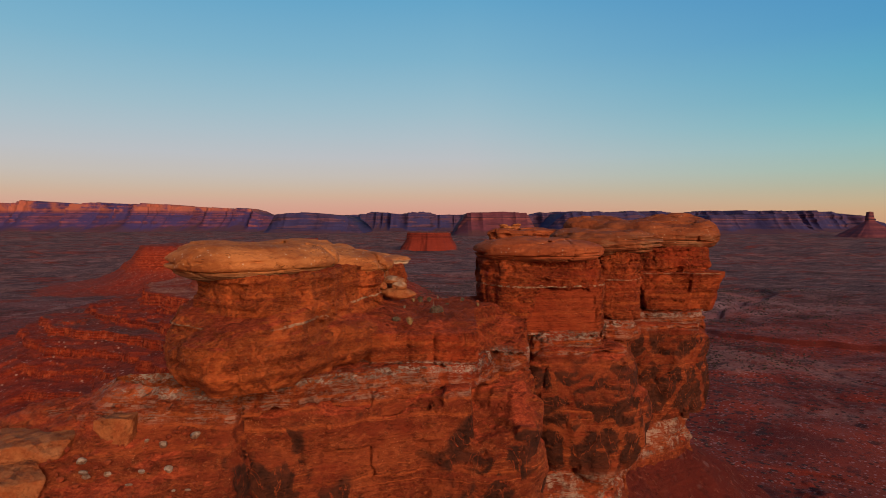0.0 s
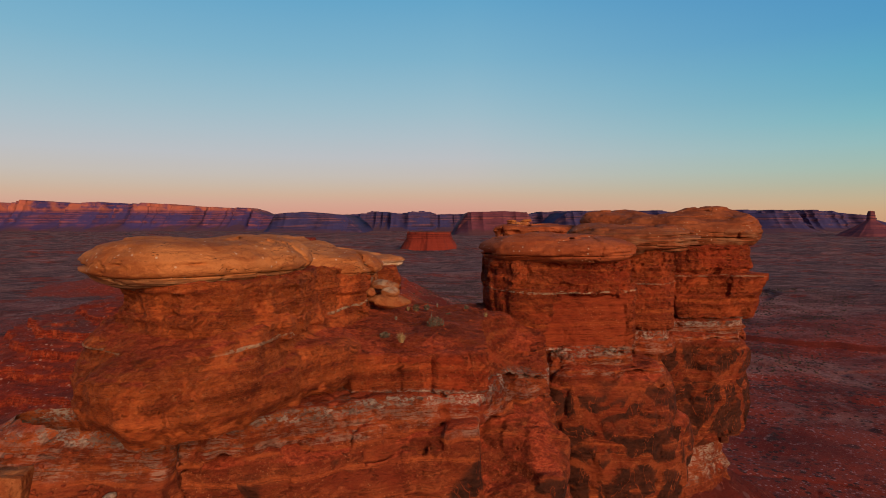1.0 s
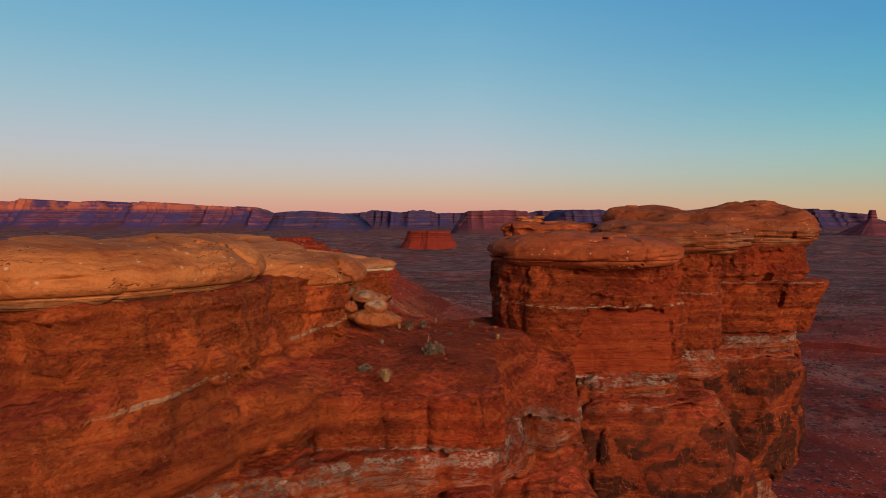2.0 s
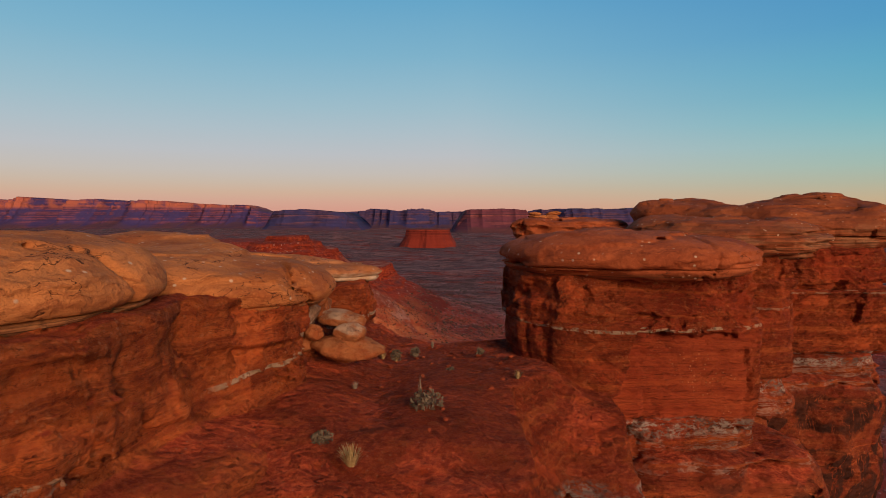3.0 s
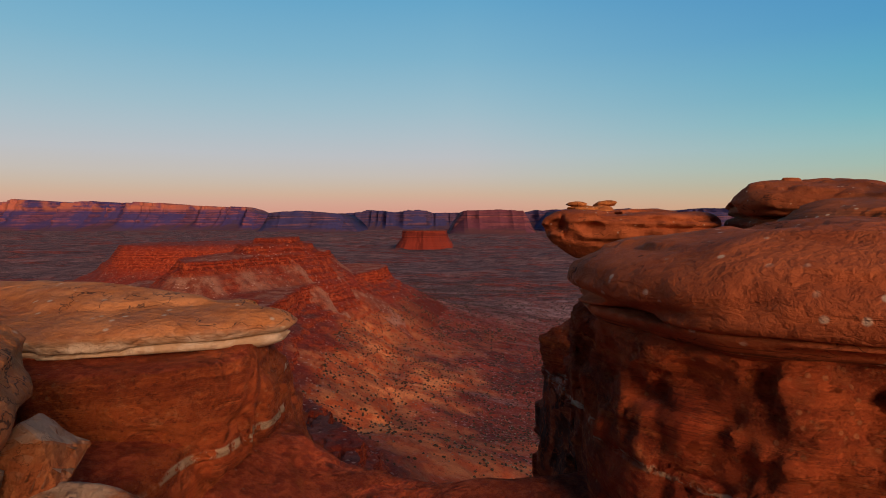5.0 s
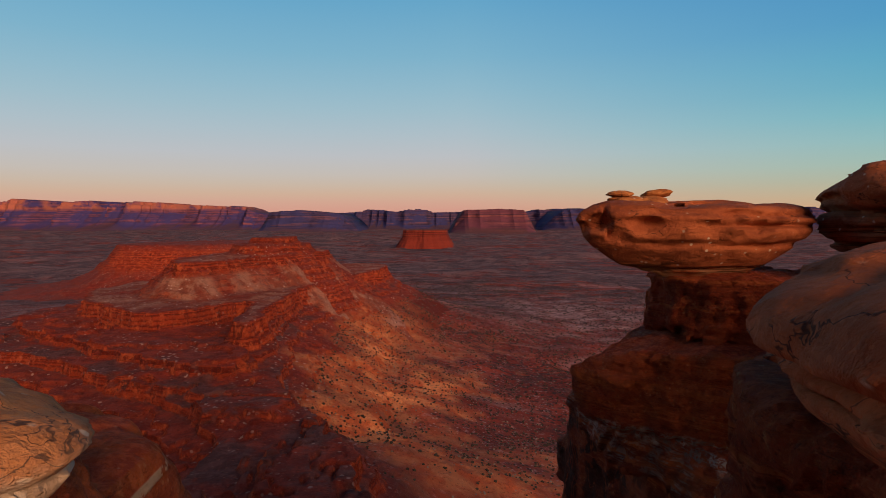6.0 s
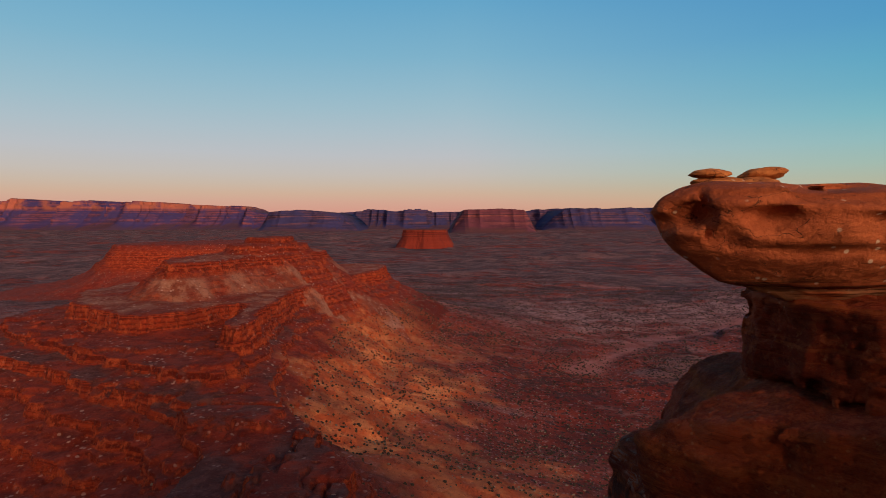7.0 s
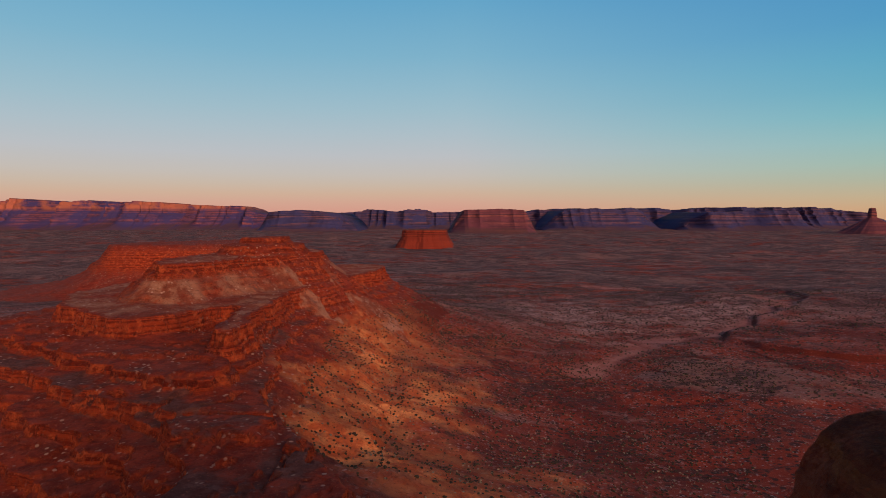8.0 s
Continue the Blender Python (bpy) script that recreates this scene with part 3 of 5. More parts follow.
def smax(a, b, k):
    h = np.clip(0.5 - 0.5 * (b - a) / k, 0, 1)
    return b * (1 - h) + a * h + k * h * (1 - h)


def smin(a, b, k):
    return -smax(-a, -b, k)


def grid(lo, hi, step):
    axes = [np.arange(a, b + step, step, dtype=np.float32) for a, b in zip(lo, hi)]
    return np.meshgrid(*axes, indexing="ij", sparse=True)


def skin(f, lo, step):
    """The surface f = 0 as vertices and quads, one vertex in each cell that it crosses."""
    inside = f < 0
    n = [s - 1 for s in f.shape]
    corner = [(a, b, c) for a in (0, 1) for b in (0, 1) for c in (0, 1)]
    count = sum(inside[a:a + n[0], b:b + n[1], c:c + n[2]].astype(np.uint8) for a, b, c in corner)
    i, j, k = np.nonzero((count > 0) & (count < 8))
    ids = np.full(n, -1, np.int32)
    ids[i, j, k] = np.arange(len(i))
    val = {c: f[i + c[0], j + c[1], k + c[2]] for c in corner}
    acc, num = np.zeros((len(i), 3)), np.zeros(len(i))
    for c in corner:
        for ax in range(3):
            if c[ax] == 0:
                e = tuple(1 if q == ax else c[q] for q in range(3))
                a, b = val[c], val[e]
                hit = (a < 0) != (b < 0)
                t = np.where(hit, a / np.where(hit, a - b, 1), 0)
                p = np.stack([np.full(len(i), float(v)) for v in c], 1)
                p[:, ax] = t
                acc += p * hit[:, None]
                num += hit
    verts = (acc / num[:, None] + np.stack([i, j, k], 1)) * step + np.array(lo)
    quads = []
    for ax in range(3):
        u, v = (ax + 1) % 3, (ax + 2) % 3
        sl = [slice(1, s - 1) for s in f.shape]
        sl[ax] = slice(0, f.shape[ax] - 1)
        hi_sl = list(sl)
        hi_sl[ax] = slice(1, f.shape[ax])
        here, there = inside[tuple(sl)], inside[tuple(hi_sl)]
        g = np.nonzero(here != there)
        flip = here[g]
        p = [g[q] + (0 if q == ax else 1) for q in range(3)]

        def cell(du, dv):
            q = list(p)
            q[u], q[v] = q[u] - du, q[v] - dv
            return ids[q[0], q[1], q[2]]

        quad = np.stack([cell(1, 1), cell(0, 1), cell(0, 0), cell(1, 0)], 1)
        quad[~flip] = quad[~flip][:, ::-1]
        quads.append(quad)
    quads = np.concatenate(quads)
    return verts, quads[(quads >= 0).all(1)]


def whole(verts, quads, share=0.04):
    """Drops loose crumbs: keeps the connected pieces with at least that share of the vertices."""
    label = np.arange(len(verts))
    for _ in range(400):
        low = label[quads].min(1)
        after = label.copy()
        np.minimum.at(after, quads.ravel(), np.repeat(low, 4))
        after = after[after]
        if (after == label).all():
            break
        label = after
    keep = np.bincount(label, minlength=len(verts))[label] >= share * len(verts)
    number = np.cumsum(keep) - 1
    return verts[keep], number[quads[keep[quads[:, 0]]]]


def mesh_from(name, verts, faces, material, smooth=True):
    me = bpy.data.meshes.new(name)
    faces = np.asarray(faces, np.int32)
    me.vertices.add(len(verts))
    me.vertices.foreach_set("co", np.asarray(verts, np.float32).ravel())
    me.loops.add(faces.size)
    me.loops.foreach_set("vertex_index", faces.ravel())
    me.polygons.add(len(faces))
    me.polygons.foreach_set("loop_start", np.arange(0, faces.size, faces.shape[1], dtype=np.int32))
    me.update(calc_edges=True)
    me.validate()
    me.polygons.foreach_set("use_smooth", np.full(len(me.polygons), smooth))
    me.materials.append(material)
    return me


def part(name, me, parent, label=""):
    ob = new(name, me)
    ob.parent = parent
    return tagged(ob, label)


def roughen(f, g, band, relief):
    """Adds relief(x, y, z) to the field near its surface."""
    m = np.abs(f) < band
    x, y, z = (np.broadcast_to(a, f.shape)[m] for a in g)
    f[m] += relief(x, y, z).astype(np.float32)
    return f


def bedded(x, y, z, blocks=1.5, depth=0.28, seed=0, bed=1.0, chips=1.0, body=1.0, facet=0.25, span=1.0):
    """Relief of bedded siltstone: crisp ledges, jointed blocks and split faces; minus is outward."""
    w = z + 0.22 * vnoise(x * 0.25, y * 0.25, z * 0.1, seed) + 0.05 * vnoise(x * 1.3, y * 1.3, z, seed + 21)
    wx, wy = x + 0.22 * vnoise(x * 0.7, y * 0.7, z * 1.2, seed + 3), y + 0.22 * vnoise(x * 0.7, y * 0.7, z * 1.2 + 40, seed + 4)
    # beds of two thicknesses, each set forward or back by its own amount along the wall
    ledge = 0.07 * bed * vnoise(x * 0.12, y * 0.12, w * 2.1, seed + 1)
    for thick, amp, shift in ((0.27, 0.17, 22), (0.74, 0.24, 25)):
        k = np.floor(w / thick + 0.3 * vnoise(x * 0.2, y * 0.2, 0 * z, seed + shift + 40)).astype(np.int32)
        ledge = ledge + amp * bed * (cell_hash(k, 0 * k, 0 * k, seed + shift) - 0.5) * (0.75 + 0.6 * vnoise(x * 0.8, y * 0.8, 0 * z + 3.7 * k, seed + shift + 1))
    edge, val = cells2(wx / blocks, wy / blocks, np.floor(w / 1.7).astype(np.int32), seed + 6)
    edge2, val2 = cells2(wx / blocks * 2.3 + 7, wy / blocks * 2.3, np.floor(w / 0.60).astype(np.int32), seed + 16)
    _, val3 = cells2(wx / blocks * 5.1 + 3, wy / blocks * 5.1, np.floor(w / 0.27).astype(np.int32), seed + 18)
    joint = 0.09 * np.clip(1 - edge / 0.05, 0, 1) + chips * 0.06 * np.clip(1 - edge2 / 0.07, 0, 1)
    step = depth * 1.2 * (val - 0.5) + chips * depth * (0.8 * (val2 - 0.5) + 0.75 * (val3 - 0.5))
    hollow = body * 0.20 * fbm(x * 0.45, y * 0.45, z * 0.38, 2, seed + 7)
    chip = chips * 0.12 * np.abs(fbm(x * 1.6, y * 1.6, z * 2.4, 3, seed + 8, 0.62))
    # angular faces where the rock has split
    split_face = 0 * z
    for i, (nx, ny, nz, length) in enumerate(((0.8, 0.35, 0.5, 1.7), (-0.55, 0.7, 0.45, 2.3), (0.3, -0.85, 0.62, 1.3), (0.75, -0.2, -0.75, 1.9), (-0.2, 0.5, 1.0, 1.1))):
        length = length * span
        wave = (nx * wx + ny * wy + nz * z) / length + 0.21 * i + 0.45 * vnoise(x * 0.35 / span, y * 0.35 / span, z * 0.35 / span, seed + 31 + i)
        split_face = np.maximum(split_face, np.abs(wave - np.floor(wave) - 0.5) * length * (0.55 + 0.45 * cell_hash(np.floor(wave).astype(np.int32), 0 * k + i, 0 * k, seed + 37)))
    return ledge + step + joint + hollow + chip + facet * (split_face - 0.42 * span)


# ---- the ground: one sheet from under the butte to the horizon ----
LOWER = [(-12.5, 27.5), (-11.4, 25.8), (-7.5, 25.7), (-4, 27.4), (-1.0, 28.5), (-0.2, 28.0), (2, 28.3), (4.2, 28.0), (5.0, 30.5), (5.3, 35.4),
         (6.2, 35.7), (9.8, 35.4), (12.3, 36.8), (12.6, 39.5), (14.2, 43.6), (16, 45.6), (20.6, 46.0), (22.0, 48), (21.5, 55), (14, 63), (5, 63.5),
         (4.2, 58), (5.2, 50), (3.2, 46), (-1, 44.5), (-5, 47.5), (-11, 47), (-14, 40), (-14, 32)]
# beds of the ridge beyond: outline in plan, level of the top, height of the cliff, fall of the slope below
RIDGE = [
    ([(-84, 290), (-66, 289), (-62, 306), (-80, 310)], 61.8, 2.6, 0.9),
    ([(-92, 283), (-66, 283), (-56, 310), (-66, 326), (-90, 318)], 58.8, 2.6, 0.9),
    ([(-97, 244), (-88, 233), (-77, 249), (-69, 271), (-59, 289), (-50, 316), (-58, 345), (-86, 340), (-104, 290)], 55.0, 3.6, 0.85),
    ([(-118, 228), (-93, 208), (-79, 203), (-73, 214), (-64, 232), (-59, 214), (-57, 192), (-50, 182), (-45, 191), (-50, 214), (-52, 245), (-51, 284), (-45, 304), (-39, 320), (-30, 354),
      (-28, 392), (-60, 402), (-95, 380), (-120, 330), (-138, 280)], 43.2, 6.4, 0.55),
    ([(-98, 196), (-72, 177), (-56, 170), (-44, 163), (-44, 178), (-58, 202), (-60, 285), (-52, 340), (-45, 385), (-60, 400), (-122, 352), (-152, 260), (-134, 220)], 37.2, 2.8, 0.45),
]
BENCH = [(-9, 58), (-7, 95), (-12, 126), (-19, 147), (-31, 163), (-40, 184), (-44, 212), (-44, 285), (-35, 320), (-25, 352), (-19, 398), (-50, 422), (-132, 362), (-168, 260), (-142, 206), (-92, 181), (-63, 165), (-49, 150),
         (-39, 134), (-41, 112), (-20, 92), (-12, 62)]


WASH = [(62, 296), (72, 312), (114, 370), (152, 386), (228, 452), (265, 494), (262, 542), (223, 600), (150, 640)]


def ridged(x, y, seed):
    return np.abs(vnoise(x, y, 0 * x, seed))


BEDS = np.cumsum(np.concatenate([[0.0], 0.7 + 2.6 * np.random.RandomState(19).uniform(0, 1, 60) ** 1.6]))


def terrace(h):
    """Beds of uneven thickness: a gentle tread, then a short steep face."""
    k = np.clip(np.searchsorted(BEDS, h) - 1, 0, len(BEDS) - 2)
    low, thick = BEDS[k], BEDS[k + 1] - BEDS[k]
    u = np.clip((h - low) / thick, 0, 1)
    return low + thick * np.interp(u, [0, 0.66, 0.80, 1], [0, 0.20, 0.93, 1])


def ground_height(x, y, masks=None):
    flat = 0 * x
    valley = 3.2 + 2.4 * fbm(x / 130, y / 130, flat, 4, 31) + 5.0 * np.clip(-x / 400, 0, 1) + 0.5 * fbm(x / 22, y / 22, flat, 3, 33)
    far = np.hypot(x, y - 30)
    # low swells and gullies on the far plain
    valley = np.where(far > 420, valley + np.clip((far - 420) / 500, 0, 1) * (6.0 * fbm(x / 330, y / 230, flat, 3, 35) + 4.5 * (0.35 - ridged(x / 150, y / 95, 36)) + 2.4 * (0.35 - ridged(x / 61, y / 47, 37))), valley)
    # a low bench with a cut bank, and the dry wash that winds along it
    wig = 5 * vnoise(x / 30, y / 30, flat, 41) + 2 * vnoise(x / 9, y / 9, flat, 42)
    d = loop_distance(x, y, [(152, 372), (164, 340), (200, 312), (270, 298), (520, 300), (560, 560), (420, 660), (240, 640), (225, 622), (318, 600), (286, 512), (214, 442), (160, 388)], 1) + wig
    valley = valley + 2.4 * np.clip(-d / 5, 0, 1) + 1.5 * np.clip(-d / 60, 0, 1)
    run = np.full(x.shape, 1e9)
    for (ax, ay), (bx, by) in zip(WASH[:-1], WASH[1:]):
        ex, ey = bx - ax, by - ay
        t = np.clip(((x - ax) * ex + (y - ay) * ey) / (ex * ex + ey * ey), 0, 1)
        run = np.minimum(run, np.hypot(x - ax - t * ex, y - ay - t * ey))
    run = run + wig * 0.6
    valley = valley - 0.5 * np.clip(1.6 - run / 8, 0, 1)
    # shallow gullies that fall away from the ridge
    valley = valley - 0.9 * np.clip(1 - ridged(x / 34 + 0.3 * y / 34, y / 60, 45) / 0.10, 0, 1)
    wob = 4.0 * vnoise(x / 26, y / 26, flat, 51) + 1.7 * vnoise(x / 8, y / 8, flat, 52) + 1.2 * ridged(x / 4.2, y / 4.2, 53) + 0.7 * ridged(x / 1.9, y / 1.9, 54)
    d = loop_distance(x, y, BENCH, 2) + wob
    bench = d
    axis = np.interp(y, [60, 127, 163, 190, 285, 345, 400], [-6, -13, -33, -47, -65, -60, -40])
    right = np.clip((x - axis) / 12 + 0.5, 0, 1)
    east = np.interp(d, [-40, 0, 0.6, 1.8, 2.4, 6, 13, 36, 58, 80, 125], [35, 33.4, 31.6, 31.0, 29.0, 26.8, 23.4, 16.8, 11, 6.5, 1.5])
    west = np.interp(d, [-40, 0, 0.9, 7, 7.8, 15, 15.9, 25, 26, 38, 39, 64, 120, 170], [35, 33.4, 30.6, 29.2, 26.6, 24.8, 22.6, 20.4, 18.2, 15.6, 13.6, 10, 6, 2])
    h = np.maximum(valley, valley * 0.6 + west + (east - west) * right - 1.8)
    talus = flat
    for i, (outline, top, cliff, fall) in enumerate(RIDGE):
        d = loop_distance(x, y, outline, 2) + 0.45 * wob + 1.5 * ridged(x / 5.3, y / 5.3, 55 + i) + 0.8 * ridged(x / 2.3, y / 2.3, 65 + i)
        c = top - np.interp(d, [-30, 0, 0.5, 1.5, 2.0, 30, 200], [-1.2, 0, 0.6 * cliff, 0.66 * cliff, cliff, cliff + 28 * fall, cliff + 150]) + 0.5 * vnoise(x / 9, y / 9, flat + top, 57)
        talus = np.where(c > h, np.clip((d - 2.2) / 2, 0, 1) * (i == 2) + (d < -1.5) * (i in (2, 3)) * 0.8, talus)
        h = np.maximum(h, c)
    rock = np.clip((h - valley - 8) / 6, 0, 1) * np.where(right > 0.5, np.clip((h - 26) / 4, 0, 1), 1)
    # detached mesa beyond the ridge
    d = loop_distance(x + 9 * vnoise(x / 30, y / 30, flat, 61) + 3 * vnoise(x / 9, y / 9, flat, 62), y, [(-322, 600), (-250, 585), (-180, 620), (-150, 700), (-220, 760), (-320, 700)], 1)
    c = 47.5 - np.interp(d, [-5, 0, 4, 8, 12, 16, 20, 26, 60, 110, 220], [0, 0.6, 6, 9, 16, 19, 25, 28, 40, 47, 80])
    rock = np.where(c > h, 1, rock)
    talus = np.where(c > h, 0, talus)
    h = np.maximum(h, c)
    # weathering: the beds stand out as ledges with ragged lips
    rag = 0.9 * vnoise(x / 15, y / 15, flat, 75) + 0.9 * ridged(x / 5.5, y / 5.5, 76) + 0.5 * ridged(x / 2.0, y / 2.0, 77)
    hard = rock * (1 - 0.9 * talus) * (1 - 0.35 * right)
    h = h + hard * (terrace(h + rag) - h - 0.8 * rag) + 0.22 * talus * fbm(x / 2.2, y / 2.2, flat, 2, 78)
    # talus apron round the butte
    d = loop_distance(x, y, LOWER, 1)
    apron = 52.0 - np.interp(d, [-1, 0, 6, 20, 50, 90, 140, 260], [0, 1.5, 6, 15, 33, 46, 52, 90]) + 0.9 * fbm(x / 5, y / 5, flat, 3, 81)
    if masks is not None:
        blur = fbm(x / 14, y / 14, flat, 3, 83)
        masks["wash"] = np.clip(1.5 - run / 6, 0, 1) * (h < 12)
        masks["gravel"] = np.clip(1.3 - np.minimum(np.hypot((x - 100) / 62, (y - 455) / 90), np.hypot((x - 190) / 80, (y - 470) / 70)) + 0.5 * blur, 0, 1) * (h < 14)
        masks["rock"] = np.clip(np.maximum(rock, 0.35 * np.clip((apron - h) / 2, 0, 1)), 0, 1)
        masks["bench"] = np.clip(1 - bench / 3, 0, 1) * (h < 36.5)
        masks["talus"] = talus * np.clip(0.8 + blur, 0, 1)
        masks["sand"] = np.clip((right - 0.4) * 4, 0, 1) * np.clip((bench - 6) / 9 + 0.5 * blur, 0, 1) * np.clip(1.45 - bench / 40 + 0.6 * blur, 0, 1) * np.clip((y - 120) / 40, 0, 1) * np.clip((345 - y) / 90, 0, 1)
    return np.maximum(h, apron)


def build_ground():
    r = np.concatenate([np.linspace(0.5, 66, 34), np.arange(67.5, 90, 0.72), np.arange(90, 250, 0.58), np.arange(250, 430, 0.85), 430 * 1.0125 ** np.arange(0, 206)])
    front = np.radians(np.concatenate([np.arange(-41, 0, 0.15), np.arange(0, 41.01, 0.21)]))
    a = np.concatenate([front, np.linspace(front[-1], 2 * np.pi + front[0], 80)[1:-1]])
    rr, aa = np.meshgrid(r, a, indexing="ij")
    x, y = rr * np.sin(aa), 30 + rr * np.cos(aa)
    masks = {}
    z = ground_height(x.ravel(), y.ravel(), masks).reshape(x.shape)
    n, m = x.shape
    idx = np.arange(n * m).reshape(n, m)
    nxt = np.roll(idx, -1, 1)
    faces = np.stack([idx[:-1], idx[1:], nxt[1:], nxt[:-1]], -1).reshape(-1, 4)[:, ::-1]
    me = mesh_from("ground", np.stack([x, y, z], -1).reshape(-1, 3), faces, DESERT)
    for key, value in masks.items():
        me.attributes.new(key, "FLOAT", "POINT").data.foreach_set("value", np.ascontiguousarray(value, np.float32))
    return tagged(new("ground", me), "red desert valley floor with layered ridge and scattered brush", "ground", kind="structure")


build_ground()

# ---- distant mesas ----
def interp_line(u, keys):
    return np.interp(u, [k[0] for k in keys], [k[1] for k in keys])


def mesa(keys, y, depth, material, seed, label, columns=900, rough=1.0):
    """A long cliff: keys are (x, height of the rim); talus spurs, two cliff bands and a flat top."""
    x = np.linspace(keys[0][0], keys[-1][0], columns)
    rim = interp_line(x, keys)
    end = np.clip(np.minimum(x - x[0], x[-1] - x) / (0.16 * (x[-1] - x[0])), 0, 1) ** 0.8
    z0 = 0 * x

    tall = rim.mean()
    soft = rough * depth * 0.34 * fbm(x / 420, z0 + 0.7 * seed, z0, 2, seed + 1, 0.6)
    bays = soft + rough * depth * (0.16 * vnoise(x / 120, z0 + seed, z0, seed + 2) + 0.13 * np.abs(vnoise(x / 62, z0 + seed, z0, seed + 3)))
    rim = rim + 0.04 * rim * np.round(1.9 * vnoise(x / 170, z0, z0, seed + 4)) * rough + 0.012 * rim * np.round(2.2 * vnoise(x / 48, z0, z0, seed + 5))
    # talus at the angle of repose, broken by low cliff bands, and a cliff under the rim; steps in shares of the height
    prof = [(-1.75, -0.03), (-1.30, 0.06), (-1.02, 0.14), (-0.84, 0.22), (-0.70, 0.30), (-0.685, 0.37), (-0.58, 0.42), (-0.48, 0.48), (-0.465, 0.56), (-0.37, 0.60), (-0.28, 0.66),
            (-0.27, 0.75), (-0.26, 0.84), (-0.17, 0.87), (-0.10, 0.90), (-0.09, 0.985), (0.0, 1.0), (5.0, 1.0), (5.6, 0.0)]
    rows = []
    for i, (off, fr) in enumerate(prof):
        k = np.clip((fr - 0.02) / 0.42, 0, 1) ** 0.8
        own = rough * (4 * fbm(x / 24, z0 + 0.6 * i, z0, 2, seed + 11) * k + 9 * vnoise(x / 90, z0 + 0.5 * i, z0, seed + 15))
        jog = 0.03 * rim * vnoise(x / 140, z0 + 0.4 * i, z0, seed + 19) * (0.05 < fr < 0.9)
        rows.append(np.stack([x, y + off * tall + k * bays + (1 - k) * soft + own + depth * 0.25 * (1 - end), 2 + ((rim - 2) * fr + jog) * end], -1))
    v = np.stack(rows)
    n, m = v.shape[:2]
    idx = np.arange(n * m).reshape(n, m)
    faces = np.stack([idx[:-1, :-1], idx[:-1, 1:], idx[1:, 1:], idx[1:, :-1]], -1).reshape(-1, 4)
    ob = new("mesa", mesh_from("mesa", v.reshape(-1, 3), faces, material))
    return tagged(ob, label, "mesa", group="distant mesas")


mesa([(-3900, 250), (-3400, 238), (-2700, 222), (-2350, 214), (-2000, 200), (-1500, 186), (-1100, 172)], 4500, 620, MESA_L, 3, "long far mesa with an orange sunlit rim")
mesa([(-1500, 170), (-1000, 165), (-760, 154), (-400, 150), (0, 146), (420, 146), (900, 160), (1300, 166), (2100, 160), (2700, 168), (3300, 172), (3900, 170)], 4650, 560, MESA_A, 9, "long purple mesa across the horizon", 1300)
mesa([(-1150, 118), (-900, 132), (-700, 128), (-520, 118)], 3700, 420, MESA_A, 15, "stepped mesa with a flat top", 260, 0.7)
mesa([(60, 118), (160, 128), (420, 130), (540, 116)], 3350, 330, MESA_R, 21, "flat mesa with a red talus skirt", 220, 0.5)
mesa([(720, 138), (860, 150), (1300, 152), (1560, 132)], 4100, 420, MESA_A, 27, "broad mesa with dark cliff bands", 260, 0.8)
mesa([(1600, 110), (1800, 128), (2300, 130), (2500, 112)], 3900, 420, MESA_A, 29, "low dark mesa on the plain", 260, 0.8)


def butte_rock(name, cx, cy, rx, ry, z0, profile, material, seed, label, category, around=150, jag=0.07):
    """A free-standing butte: profile rows are (share of radius, height)."""
    t = np.linspace(0, 2 * np.pi, around, endpoint=False)
    rows = []
    prof = np.array(profile)
    s = np.linspace(0, len(prof) - 1, (len(prof) - 1) * 4 + 1)
    fr, hh = np.interp(s, np.arange(len(prof)), prof[:, 0]), np.interp(s, np.arange(len(prof)), prof[:, 1])
    top = hh.max()
    for f, h in zip(fr, hh):
        c, sn = np.cos(t), np.sin(t)
        sq = (np.abs(c) ** 3.2 + np.abs(sn) ** 3.2) ** (-1 / 3.2)
        k = f * (1 + jag * fbm(c * 3 + seed, sn * 3, 0 * t + h / top, 3, seed) + jag * 0.35 * fbm(c * 9, sn * 9, 0 * t + h / 25, 2, seed + 1))
        rows.append(np.stack([cx + rx * k * sq * c, cy + ry * k * sq * sn, z0 + h + 0 * t], -1))
    v = np.stack(rows)
    n, m = v.shape[:2]
    idx = np.arange(n * m).reshape(n, m)
    nxt = np.roll(idx, -1, 1)
    faces = np.stack([idx[:-1], nxt[:-1], nxt[1:], idx[1:]], -1).reshape(-1, 4)
    return tagged(new(name, mesh_from(name, v.reshape(-1, 3), faces, material, smooth=False)), label, category)


butte_rock("red_butte", -37, 1530, 79, 95, 0, [(1.0, -4), (0.89, 10), (0.79, 22), (0.73, 30), (0.71, 38), (0.695, 40), (0.69, 46), (0.65, 47.5), (0.3, 48), (0.02, 48)], BUTTE, 5, "lone flat-topped red butte on the plain", "butte", jag=0.06)
butte_rock("rock_spire", 1986, 2750, 140, 140, 0, [(1.0, -6), (0.72, 22), (0.45, 46), (0.25, 66), (0.14, 78), (0.12, 80), (0.11, 100), (0.10, 108), (0.085, 122), (0.02, 124)], MESA_R, 8, "dark rock spire on a cone of talus", "rock spire", 90, 0.05)

# ---- the butte that the camera passes through ----
butte = tagged(new("sandstone_butte"), "layered red siltstone butte with pale ledges and a soil saddle", "rock formation")


